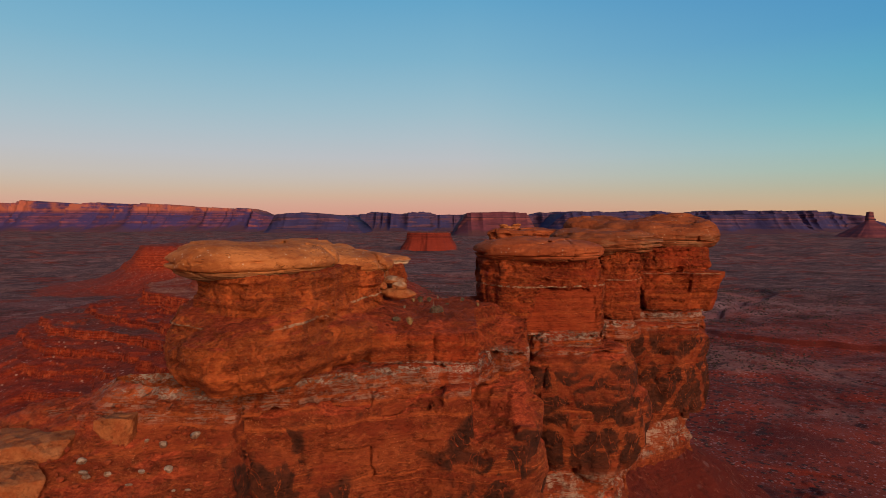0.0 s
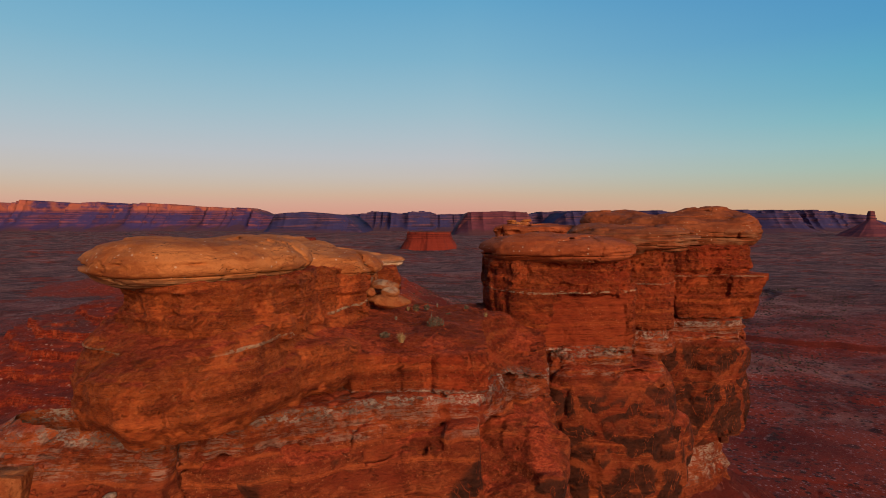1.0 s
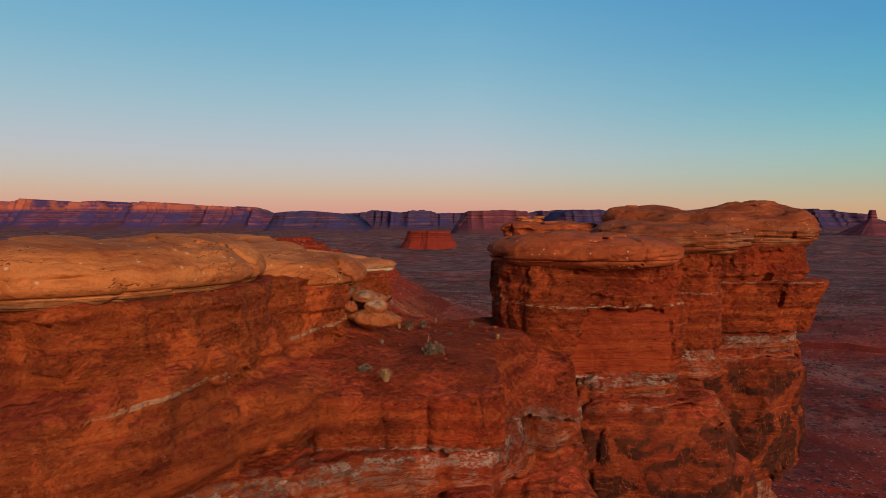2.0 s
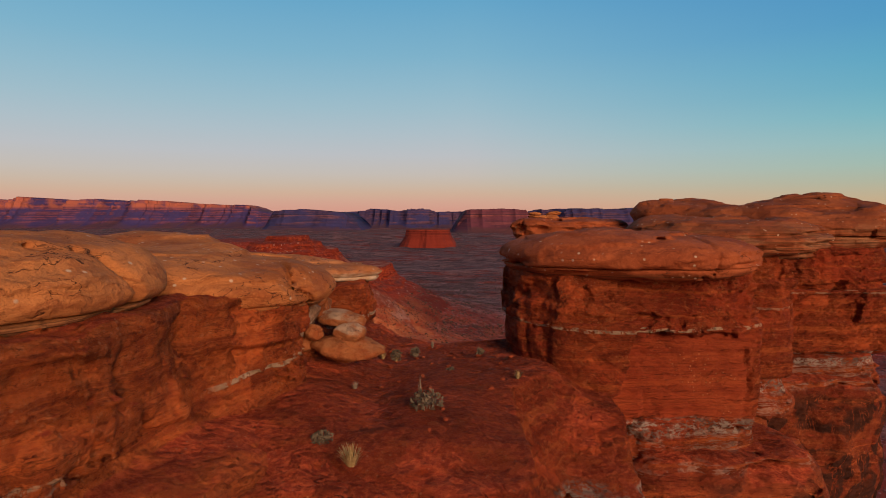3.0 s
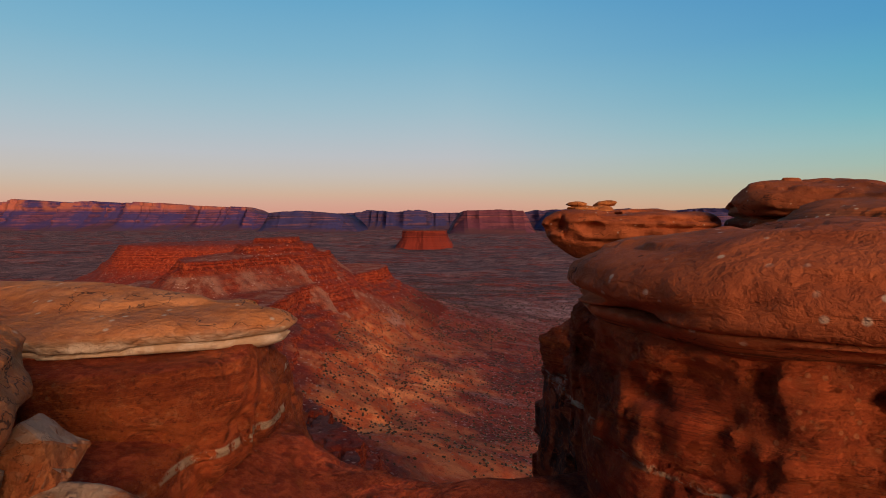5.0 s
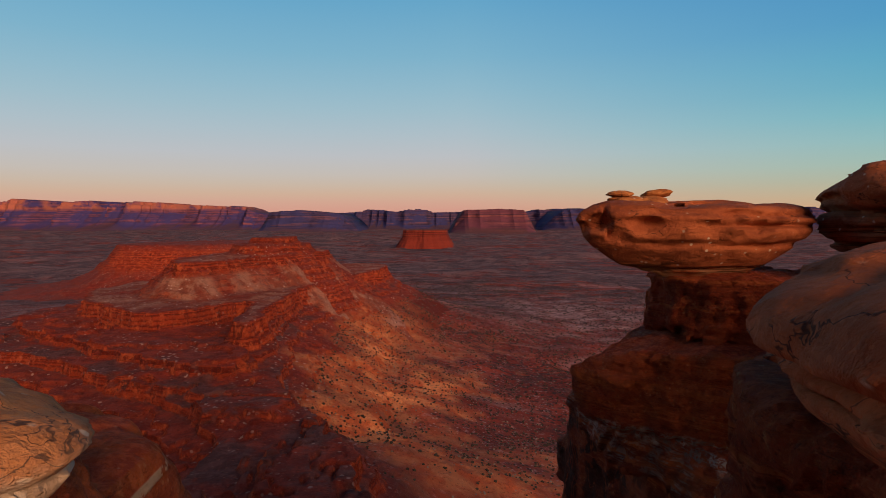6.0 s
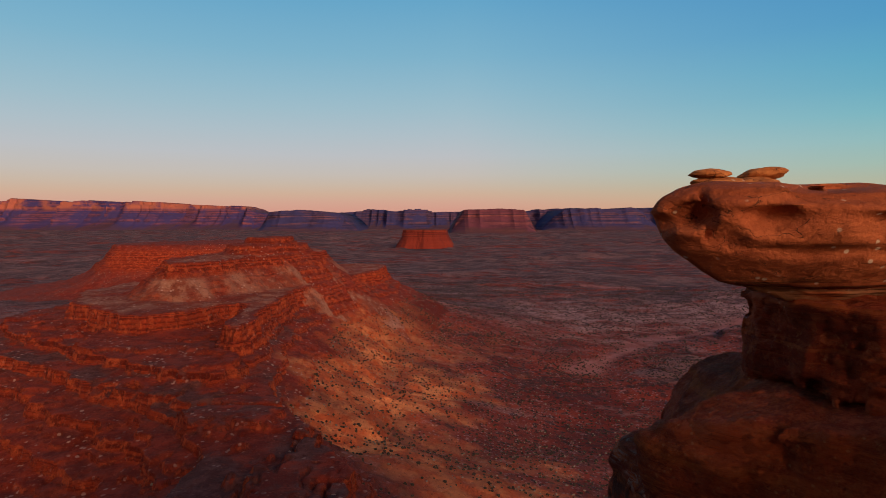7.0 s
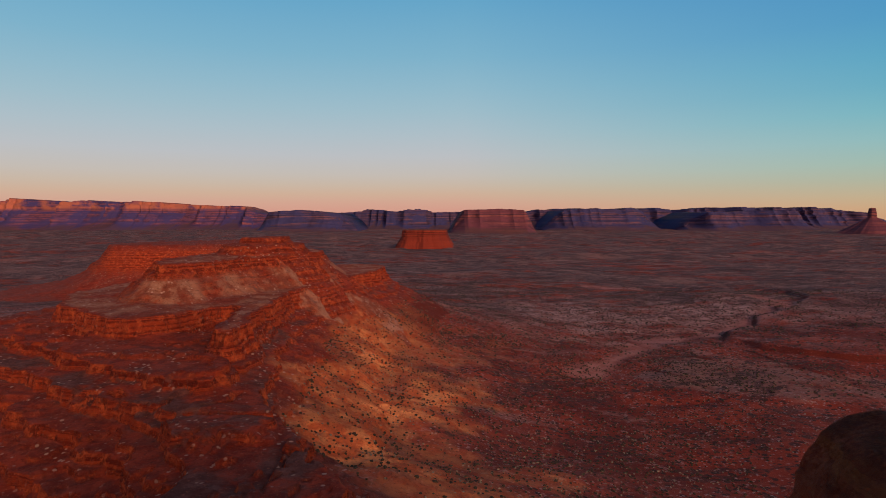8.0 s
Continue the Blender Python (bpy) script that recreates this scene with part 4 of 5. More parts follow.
def tier(name, outline, z0, z1, lean=0.0, bulge=0.0, edge=0.35, step=0.13, blocks=1.5, depth=0.28, seed=0, bed=1.0, chip=1.0, body=1.0, top=None, label="", rounds=2, cut=None, facet=0.25, span=1.0):
    """One bed of rock: an outline in plan between two levels. lean: metres that it widens downward; bulge: middle swelling."""
    p = np.array(outline)
    lo, hi = (p[:, 0].min() - 1.6, p[:, 1].min() - 1.6, z0 - 1.0), (p[:, 0].max() + 1.6, p[:, 1].max() + 1.6, z1 + 1.3)
    g = grid(lo, hi, step)
    d2 = loop_distance(*np.broadcast_arrays(g[0][:, :, 0], g[1][:, :, 0]), outline, rounds)[:, :, None]
    u = np.clip((g[2] - z0) / (z1 - z0), 0, 1)
    side = d2 - lean * (1 - u) - bulge * np.clip(np.sin(np.pi * u), 0, 1) ** 0.8
    roof = z1 if top is None else top(g[0], g[1])
    zz = smax(g[2] - roof, z0 - g[2], 0.05)
    f = np.ascontiguousarray(np.broadcast_to(smax(side, zz, edge), np.broadcast_shapes(side.shape, zz.shape))).astype(np.float32)
    if cut:
        f = cut(f, g).astype(np.float32)
    roughen(f, g, 1.3, lambda x, y, z: bedded(x, y, z, blocks, depth, seed, bed, chip, body, facet, span) * np.where(z > z1 - 0.25, 0.45, 1.0))
    v, q = whole(*skin(f, lo, step))
    return part(name, mesh_from(name, v, q, RED), butte, label)


UP1 = [(-11.6, 27.2), (-9.4, 25.2), (-7, 25.4), (-5.5, 27.4), (-5.0, 30), (-6, 33), (-9, 33.5), (-11.8, 31)]
UP2 = [(-7, 30.6), (-5.5, 31.0), (-4.3, 32.5), (-3.4, 34.0), (-3.6, 35.0), (-4.7, 36.2), (-6, 38.5), (-9, 38.5), (-9.5, 35)]
UP3 = [(-8.5, 39.6), (-4.8, 39.0), (-3.0, 39.6), (-2.5, 41.0), (-3.6, 43.6), (-8.5, 44)]
UR1 = [(2.35, 40.6), (2.8, 38.5), (4.2, 37.55), (6.4, 37.45), (9.3, 37.8), (10.3, 38.4), (10.6, 40), (10.2, 43.2), (6, 44), (3.2, 43.6), (2.3, 42.2)]
URM = [(11.2, 43.0), (13.3, 42.4), (14.6, 43.6), (14.6, 46.5), (11.5, 47)]
URB = [(15.6, 47.5), (18, 46.8), (21.4, 47.1), (22, 50), (20, 54.5), (15, 55)]
URN = [(6.7, 54.6), (7.9, 53.2), (11.5, 52.8), (13, 56), (11.5, 59.3), (8.8, 59.3), (6.8, 57.2)]
for i, (o, high) in enumerate([(UP1, 67.75), (UP2, 67.7), (UP3, 67.15), (UR1, 67.75), (URM, 68.1), (URB, 68.1), (URN, 67.35)]):
    tier("upper_bed", o, 65.6, high, lean=0.22, edge=0.16, step=0.097, blocks=1.35, depth=0.17, chip=1.0, body=0.35, seed=100 + 13 * i, bed=1.3)

ML = [(-12.6, 27), (-11.6, 24.2), (-9, 22.7), (-7, 24.2), (-5, 26.9), (-3.9, 28.4), (-3.1, 30.3), (-2.9, 32.5), (-3.3, 34.2), (-4.3, 36.6), (-2.8, 39.2), (-1.9, 40.2), (-1.9, 42.4), (-4, 46.5), (-10, 48), (-13, 42), (-13.2, 32)]


def left_roof(x, y):
    # falls towards the front lip of the bulge, and off the wall towards the saddle
    off = x - np.interp(y, [27, 29.5, 31.6, 34.0, 36], [-6.0, -5.6, -5.25, -3.6, -3.3])
    fall = np.clip(off / 0.35, 0, 1) * 0.95 + 0.35 * np.clip(off, 0, 3)
    return 66.35 - 1.1 * np.clip((26.2 - y) / 3.2, 0, 1) - fall


tier("middle_bed", ML, 62.75, 65.8, lean=-0.35, bulge=0.35, edge=0.9, step=0.1, blocks=2.8, depth=0.16, chip=0.45, seed=210, bed=0.9, top=left_roof, label="bulging orange-red bed that overhangs a ledge")
MR1 = [(2.25, 40.6), (2.7, 38.4), (4.2, 37.2), (6.6, 37.15), (9.4, 37.5), (10.7, 38.3), (10.8, 41), (10.4, 44), (6, 46), (2.8, 44.4)]
MRM = [(10.6, 42.7), (13.6, 42.1), (14.9, 43.7), (15, 48), (10, 48)]
MRB = [(14.9, 47.0), (17, 46.3), (21.8, 46.4), (23.9, 48.2), (21.4, 55), (15, 57)]
MRN = [(5.2, 59.6), (4.3, 57.4), (3.3, 55.4), (5.6, 53.2), (7.4, 51.9), (11, 50.8), (15, 53), (15, 60), (12, 63), (6.2, 62.5)]


def right_roof(x, y):
    # the back end weathers down to a sloping shelf
    d = loop_distance(*np.broadcast_arrays(x[:, :, 0], y[:, :, 0]), URN)[:, :, None]
    return 65.9 - np.clip((y - 50) / 4, 0, 1) * np.clip(d, 0, 2.4) * 0.35 - 0.7 * np.clip(9.0 - x, 0, 5) * np.clip((y - 55.5) / 3, 0, 1)


def flake(f, g):
    # a ragged sheet has broken off this wall and left a smooth recessed face
    x, y, z = g
    rag = 0.3 * vnoise(0 * x, 0.4 * y, z * 1.7, 247) + 0.12 * vnoise(0 * x, 0 * y, z * 5.0, 248)
    gone = np.clip((x - 4.75 - 0.52 * (z - 63) - rag) / 0.12, 0, 1) * (y < 42)
    return np.maximum(f, np.where(gone > 0, 37.1 + 1.0 * gone - y, -9))


for o, sd, roof, lean in ((MR1, 230, None, -0.1), (MRM, 234, None, 0.0), (MRB, 238, None, -1.2), (MRN, 242, right_roof, -0.9)):
    tier("middle_bed", o, 62.8, 66.2, lean=lean, edge=0.3, step=0.12, blocks=3.2, depth=0.2, chip=0.4, seed=sd, bed=0.45, top=roof, facet=0.12, cut=flake if o is MR1 else None, label="sheer smooth red bed with a jagged edge")
LEDGE_L = [(-12.0, 28), (-11, 26.2), (-7.5, 26.3), (-4, 27.9), (-2, 29.2), (0, 29.2), (2, 30), (3, 34), (2, 44), (-5, 46), (-11, 45), (-12.6, 38)]
LEDGE_1 = [(5.3, 38.0), (9.6, 38.1), (10.6, 39.2), (10.8, 44), (5.3, 44)]
LEDGE_M = [(10.8, 43), (13.6, 42.7), (14.7, 44.4), (14, 48), (10.6, 48)]
LEDGE_B = [(14.6, 47.4), (17, 46.9), (20.8, 47.1), (21.4, 49), (20, 55), (14.6, 55)]
LEDGE_N = [(5.4, 59), (6, 55), (8, 51), (13, 51), (14, 60), (7, 62)]
for i, o in enumerate((LEDGE_L, LEDGE_1, LEDGE_M, LEDGE_B, LEDGE_N)):
    tier("pale_ledge", o, 61.4, 62.95, lean=0.55, edge=0.15, step=0.15, blocks=0.7, depth=0.14, seed=250 + 4 * i, bed=1.4, label="crumbling white-crusted ledge")

SADDLE = [(-4.4, 29.4), (-2.2, 29.5), (-0.75, 29.4), (-0.5, 29.9), (-0.2, 29.4), (1.6, 29.6), (2.3, 30.2), (3.8, 31), (4.9, 33), (5.2, 36.6), (5.2, 40), (3.4, 41.9), (1.5, 41.4), (-0.6, 41.8), (-3, 42.5), (-4.4, 40)]


def level(x, y):
    return 64.85 + 0.22 * vnoise(x * 0.4, y * 0.4, 0 * x, 271) + 0.5 * np.clip((-x - 1.6) / 1.5, 0, 1) * np.clip((y - 31) / 3, 0, 1) - 0.5 * np.clip((x - 3.4) / 1.2, 0, 1) - 0.25 * np.clip(31 - y, 0, 1.5)


def saddle_roof(x, y):
    ramp = np.where((x > 1.9) & (y < 38.5), 60.6 + 0.58 * (y - 29) + 0.8 * np.clip(3.2 - x, 0, 1.3), 99)
    return np.minimum(ramp, level(x, y))


tier("saddle", SADDLE, 62.7, 64.9, lean=0.1, edge=0.3, step=0.11, blocks=2.0, depth=0.10, chip=0.45, seed=270, bed=0.4, facet=0.06, body=0.5, top=saddle_roof, label="trampled red soil saddle between rock blocks")


def base_roof(x, y):
    # the block below the saddle falls as a ramp to the front, the rest is level
    ramp = np.clip(60.3 + 0.58 * (y - 29), 60, 63.8) - 0.25 * np.abs(x - 3.6)
    on = (x > 1.4) & (x < 5.5) & (y < 38.5)
    return np.where(on, np.maximum(ramp, 60), 62.0)


BASE_F = [(-12.5, 27.5), (-11.4, 25.8), (-7.5, 25.7), (-4, 27.4), (-1.0, 28.5), (-0.2, 28.0), (2, 28.3), (4.2, 28.0), (5.0, 30.5), (5.2, 36), (5, 46), (-5, 47), (-13, 45), (-14, 32)]
BASE_1 = [(5.6, 37.8), (6.3, 36.6), (9.5, 36.0), (11.9, 36.7), (12.7, 38.6), (12.2, 41.5), (10, 45), (5.5, 45)]
BASE_M = [(11.5, 43.5), (13.4, 43), (14.5, 45), (14, 50), (10, 50)]
BASE_B = [(13.6, 46.8), (16, 45.7), (20.2, 45.9), (21.5, 48), (21, 55), (15, 58), (12, 50)]
BASE_N = [(6.3, 58), (7.2, 53.4), (9.0, 49.8), (14, 50), (15, 60), (12, 63.5), (5, 63.5)]
for o, sd, roof, edge, swell in ((BASE_F, 290, base_roof, 0.6, 0.3), (BASE_1, 294, None, 1.3, 0.7), (BASE_M, 298, None, 0.8, 0.3), (BASE_B, 302, None, 0.8, 0.3), (BASE_N, 306, None, 0.7, 0.3)):
    tier("cliff_base", o, 54.1, 62.1, lean=0.4, bulge=swell, edge=edge, step=0.16, blocks=2.8, depth=0.42, chip=0.16, seed=sd, bed=0.3, facet=0.42, span=1.9, body=0.6, top=roof, label="fractured red cliff with dark desert varnish")
FOOT = [(-13, 28), (-7, 27), (0, 29.5), (4, 29.5), (5, 36.5), (10, 36.5), (11.6, 39), (13.5, 44), (18.6, 46.8), (20.6, 49), (20, 55), (13, 62), (5, 62), (4, 48), (-5, 46), (-13, 40)]
tier("cliff_foot", FOOT, 47.0, 54.4, lean=1.6, edge=0.4, step=0.26, blocks=1.6, depth=0.25, seed=310, bed=1.3, label="pale grey-banded cliff foot")

SHOULDER = [(-8.3, 26), (-9.3, 22.5), (-10.8, 18.5), (-15, 14), (-24, 13), (-27, 19), (-24, 25), (-18, 26.5), (-12, 28.5)]


def shoulder_roof(x, y):
    # falls towards the front, steeply below the bulge and gently on the open side
    fall = np.interp(x, [-17, -13, -10], [0.35, 0.75, 1.25])
    return 62.3 - fall * np.clip(25 - y, -3, 12) - 0.16 * np.clip(-13 - x, 0, 20) + 0.25 * vnoise(x * 0.5, y * 0.5, 0 * x, 331) + 0.1 * np.abs(vnoise(x * 1.6, y * 1.6, 0 * x, 332))


tier("shoulder", SHOULDER, 48.0, 61.5, lean=2.5, edge=0.6, step=0.21, blocks=1.9, depth=0.22, seed=330, bed=0.9, facet=0.35, top=shoulder_roof, label="rubble-strewn shoulder with pale slabs")

# ---- caprocks ----
def pebble_relief(x, y, z, seed, amp):
    """Weathered sandstone: soft swells, parted sheets with sharp lips, and a few open cracks."""
    w = z + 0.16 * vnoise(x * 0.35, y * 0.35, z * 0.5, seed) + 0.12 * x * vnoise(0.11 * x, 0.11 * y, 0 * z, seed + 5) * 0.3
    sheet = 0
    for thick, much, k0 in ((0.34, 0.10, 11), (0.15, 0.05, 13)):
        k = w / thick
        u = k - np.floor(k)
        sheet = sheet + much * (cell_hash(np.floor(k).astype(np.int32), 0 * u, 0 * u, seed + k0) - 0.5 + 0.7 * (u - 0.5)) * np.clip(0.5 + 1.4 * vnoise(x * 0.4, y * 0.4, z * 0.6, seed + k0 + 1), 0, 1)
    crack = np.clip(1 - np.abs(vnoise(x * 0.33 + 0.1 * z, y * 0.33, z * 1.5, seed + 7)) / 0.05, 0, 1) * np.clip(0.3 + 2.5 * vnoise(x * 0.3, y * 0.3, z * 0.5, seed + 8), 0, 1)
    return amp * (0.13 * fbm(x * 0.42, y * 0.42, z * 0.9, 2, seed + 1) - 0.10 * np.sqrt(np.abs(vnoise(x * 0.55, y * 0.55, z * 1.1, seed + 6)) + 0.004) + 0.05 + sheet + 0.05 * np.abs(vnoise(x * 1.4, y * 1.4, z * 2.4, seed + 4)) + 0.22 * crack)


def caprock(outline, z0, z1, label, seed, step=0.093, belly=0.55, dome=0.25, lobes=(), pits=(), amp=1.0, tilt=(0, 0), round_edge=0.55, waist=0.42, material=None, grooves=()):
    """A flat slab with a swollen rim. belly: how far its foot is drawn in; lobes: (x, y, z, rx, ry, rz) swellings; pits: (x, y, z, r) hollows."""
    p = np.array(outline)
    cx, cy = p.mean(0)
    lo = (p[:, 0].min() - 0.7, p[:, 1].min() - 0.7, z0 - 0.9)
    hi = (p[:, 0].max() + 0.7, p[:, 1].max() + 0.7, z1 + 0.9)
    for x, y, z, rx, ry, rz in lobes:
        lo = tuple(min(a, b) for a, b in zip(lo, (x - rx - 0.5, y - ry - 0.5, z - rz - 0.5)))
        hi = tuple(max(a, b) for a, b in zip(hi, (x + rx + 0.5, y + ry + 0.5, z + rz + 0.5)))
    g = grid(lo, hi, step)
    d2 = loop_distance(*np.broadcast_arrays(g[0][:, :, 0], g[1][:, :, 0]), outline, 3)[:, :, None]
    zt = g[2] - tilt[0] * (g[0] - cx) - tilt[1] * (g[1] - cy)
    u = (zt - z0) / (z1 - z0)
    # the rim is widest at the waist and drawn in above and below
    draw = np.where(u < waist, belly * (np.clip(waist - u, 0, 2) / waist) ** 1.6, 0.75 * (np.clip(u - waist, 0, 2) / (1 - waist)) ** 2.2)
    inner = np.clip(-d2 / 3.0, 0, 1)
    f = smax(d2 + draw, smax(zt - (z1 - dome + dome * inner ** 0.7), z0 - zt, 0.05), round_edge)
    f = np.ascontiguousarray(np.broadcast_to(f, (len(g[0]), g[1].shape[1], g[2].shape[2]))).astype(np.float32)
    for x, y, z, rx, ry, rz in lobes:
        k = np.sqrt(((g[0] - x) / rx) ** 2 + ((g[1] - y) / ry) ** 2 + ((g[2] - z) / rz) ** 2)
        f = smin(f, (k - 1) * min(rx, ry, rz), 0.25)
    for x, y, z, r in pits:
        f = smax(f, r - np.sqrt((g[0] - x) ** 2 + (g[1] - y) ** 2 + (1.4 * (g[2] - z)) ** 2), 0.15)
    for level_z, depth in grooves:
        off = zt - level_z - 0.22 * vnoise(g[0] * 0.25, g[1] * 0.25, 0 * g[2], seed + 41) - 0.05 * vnoise(g[0] * 1.1, g[1] * 1.1, 0 * g[2], seed + 42)
        f = f + depth * np.clip(1 - np.abs(off) / 0.11, 0, 1) * np.clip(0.35 + 1.6 * vnoise(g[0] * 0.3, g[1] * 0.3, 0 * g[2], seed + 43), 0, 1) * (d2 > -1.2)
    f = f.astype(np.float32)
    roughen(f, g, 0.9, lambda x, y, z: pebble_relief(x, y, z, seed, amp))
    thing = tagged(new("caprock"), label, "caprock", "caprocks")
    split_at = z0 + 0.32 * (z1 - z0) - zt + 0.05 * vnoise(g[0] * 0.8, g[1] * 0.8, 0 * g[0], seed + 9)
    for name, half, text in (("slab", np.maximum(f, split_at), ""), ("bedded_foot", np.maximum(f + 0.04, -split_at), "thin yellowish beds under the slab")):
        v, q = whole(*skin(np.ascontiguousarray(half).astype(np.float32), lo, step))
        part(name, mesh_from(name, v, q, material or CAP), thing, text)
    return thing


caprock([(-13.3, 28.6), (-12.4, 26), (-10, 24.6), (-7.8, 25.2), (-6.1, 26.8), (-5.2, 29.2), (-5.5, 31.3), (-8, 33), (-11.5, 32.2)], 67.35, 69.15,
        "broad orange sandstone caprock with a rounded rim", 401, lobes=[(-11.6, 30.6, 68.4, 2.0, 1.5, 0.6), (-7.6, 29.0, 68.6, 1.7, 1.9, 0.62)], belly=1.1, dome=0.45, grooves=[(68.3, 0.42), (67.95, 0.2)], pits=[(-6.1, 28.6, 68.35, 0.28), (-6.9, 27.2, 68.45, 0.2)])
caprock([(-9.5, 34.5), (-7.5, 31.8), (-4.9, 31.5), (-3.35, 33.1), (-2.8, 34.7), (-3.3, 36.8), (-5, 38.6), (-9, 39)], 66.95, 68.7,
        "orange caprock with a boulder hump on its back", 417, material=CAP_LOW, tilt=(-0.09, 0.0), lobes=[(-9.2, 37.6, 68.4, 2.3, 1.8, 0.72)], belly=1.0, dome=0.6, waist=0.5, grooves=[(68.2, 0.4), (67.8, 0.18)], pits=[(-3.2, 34.3, 68.2, 0.2), (-4.6, 32.2, 68.3, 0.22)])
caprock([(-10.8, 42), (-9, 40), (-6, 39.2), (-4.0, 39.9), (-1.9, 41.0), (-2.9, 42.5), (-5, 44), (-9, 44.5)], 66.9, 68.2,
        "pale-rimmed caprock that tapers to a point", 433, belly=0.7, waist=0.42, dome=0.75, material=CAP_PALE)
caprock([(1.8, 40.7), (2.3, 38.8), (3.3, 37.3), (5.5, 36.4), (8.6, 36.3), (10.4, 37.6), (10.8, 39.4), (9.8, 42), (6.5, 43), (2.8, 42.8)], 67.38, 69.1,
        "thick orange caprock with a pitted rim", 449, material=CAP_RED, belly=0.45, dome=0.4, round_edge=0.75, waist=0.5, amp=0.85, grooves=[(68.1, 0.25)], pits=[(2.3, 38.4, 68.28, 0.34), (2.75, 37.8, 68.2, 0.16), (3.15, 37.5, 68.3, 0.2), (8.1, 36.35, 68.4, 0.16)])
caprock([(8.2, 43.8), (10, 41.8), (13.5, 41.6), (16.2, 43.4), (16.8, 45.4), (15.5, 48), (11, 48.6), (8.4, 46.8)], 67.85, 69.55,
        "orange caprock banked against the one behind", 465, material=CAP_DARK, belly=0.6, tilt=(-0.02, 0.05), grooves=[(68.6, 0.4), (69.0, 0.45), (68.2, 0.3)], amp=1.7)
caprock([(11.0, 55.5), (12.2, 51.5), (15, 48.2), (18.5, 46.6), (22, 47.2), (23.5, 49.4), (22.5, 53), (19, 56.5), (14, 58)], 67.9, 70.2,
        "massive double-humped caprock, the tallest of the group", 481, material=CAP_DARK, belly=0.7, amp=1.45, grooves=[(68.5, 0.35), (68.95, 0.5), (69.4, 0.45)], lobes=[(14.2, 53.6, 69.8, 3.0, 2.6, 0.85), (20, 51.5, 70.0, 3.0, 2.6, 0.75)])
caprock([(3.78, 54.9), (4.6, 53.7), (7.5, 52.9), (10.5, 53.6), (11.7, 56), (10.6, 58.6), (8.3, 59.2), (6.8, 57.6), (5.3, 56.2)], 66.65, 69.65,
        "bowl-shaped caprock with weathered hollows on its side", 497, belly=2.9, waist=0.78, grooves=[(68.35, 0.3), (68.9, 0.25), (69.2, 0.2)], pits=[(4.15 + 0.42 * i, 54.6 - 0.5 * min(i, 4) + 0.06 * i, 68.75 + 0.28 * math.sin(i * 2.3), 0.22 + 0.09 * (i % 3)) for i in range(16)] + [(5.6, 53.5, 68.85, 0.4), (7.7, 52.6, 68.8, 0.35), (6.4, 52.9, 68.6, 0.25), (9.0, 52.9, 68.6, 0.3), (4.5, 54.3, 68.9, 0.25)], amp=0.95, material=CAP_RED)


# ---- loose boulders and stones ----
def boulder(name, x, y, z, rx, ry, rz, turn, label, material, seed, sharp=0.0, tip=0.0, category="boulder", group=""):
    """A weathered boulder: a rounded or faceted lump on a dense sphere grid."""
    bm = bmesh.new()
    bmesh.ops.create_icosphere(bm, subdivisions=4, radius=1.0)
    rnd = np.random.RandomState(seed)
    planes = [Vector(rnd.normal(size=3)).normalized() for _ in range(9)]
    for v in bm.verts:
        d = v.co.normalized()
        r = 1.0
        if sharp:
            r = min([1.25] + [(0.72 + 0.12 * (i % 3)) / max(d.dot(p), 0.02) for i, p in enumerate(planes)])
            r = 1 + sharp * (r - 1)
        r *= 1 + 0.16 * noise.noise(d * 1.6 + Vector((seed, 0, 0))) + 0.05 * noise.noise(d * 4.5 + Vector((0, seed, 0))) + 0.03 * noise.noise(d * 11)
        flat = 0.82 if d.z < 0 else 1.0
        v.co = Vector((d.x * r * rx, d.y * r * ry, d.z * r * rz * flat))
    me = bpy.data.meshes.new(name)
    bm.to_mesh(me)
    bm.free()
    me.polygons.foreach_set("use_smooth", np.full(len(me.polygons), True))
    me.materials.append(material)
    ob = new(name, me)
    ob.matrix_world = pose(x, y, z, tip, tip * 0.5, turn)
    return tagged(ob, label, category, group)


def hull_rock(name, points, label, material, seed, wear=0.05, category="boulder", group=""):
    """A broken block: the hull of a few corners, its edges worn and its faces pitted."""
    bm = bmesh.new()
    for p in points:
        bm.verts.new(p)
    bmesh.ops.convex_hull(bm, input=bm.verts)
    bmesh.ops.delete(bm, geom=[v for v in bm.verts if not v.link_faces], context="VERTS")
    bmesh.ops.bevel(bm, geom=bm.edges[:], offset=wear, segments=2, profile=0.6, affect="EDGES")
    bmesh.ops.triangulate(bm, faces=bm.faces[:])
    for _ in range(5):
        longs = [e for e in bm.edges if e.calc_length() > 0.14]
        if not longs:
            break
        bmesh.ops.subdivide_edges(bm, edges=longs, cuts=1, use_grid_fill=False)
        bmesh.ops.triangulate(bm, faces=bm.faces[:])
    bm.normal_update()
    for v in bm.verts:
        q = v.co + Vector((seed, 0, 0))
        v.co += v.normal * (0.07 * noise.noise(q * 1.4) - 0.05 * abs(noise.noise(q * 3.1)) + 0.02 * noise.noise(q * 8))
    me = bpy.data.meshes.new(name)
    bm.to_mesh(me)
    bm.free()
    me.materials.append(material)
    return tagged(new(name, me), label, category, group)


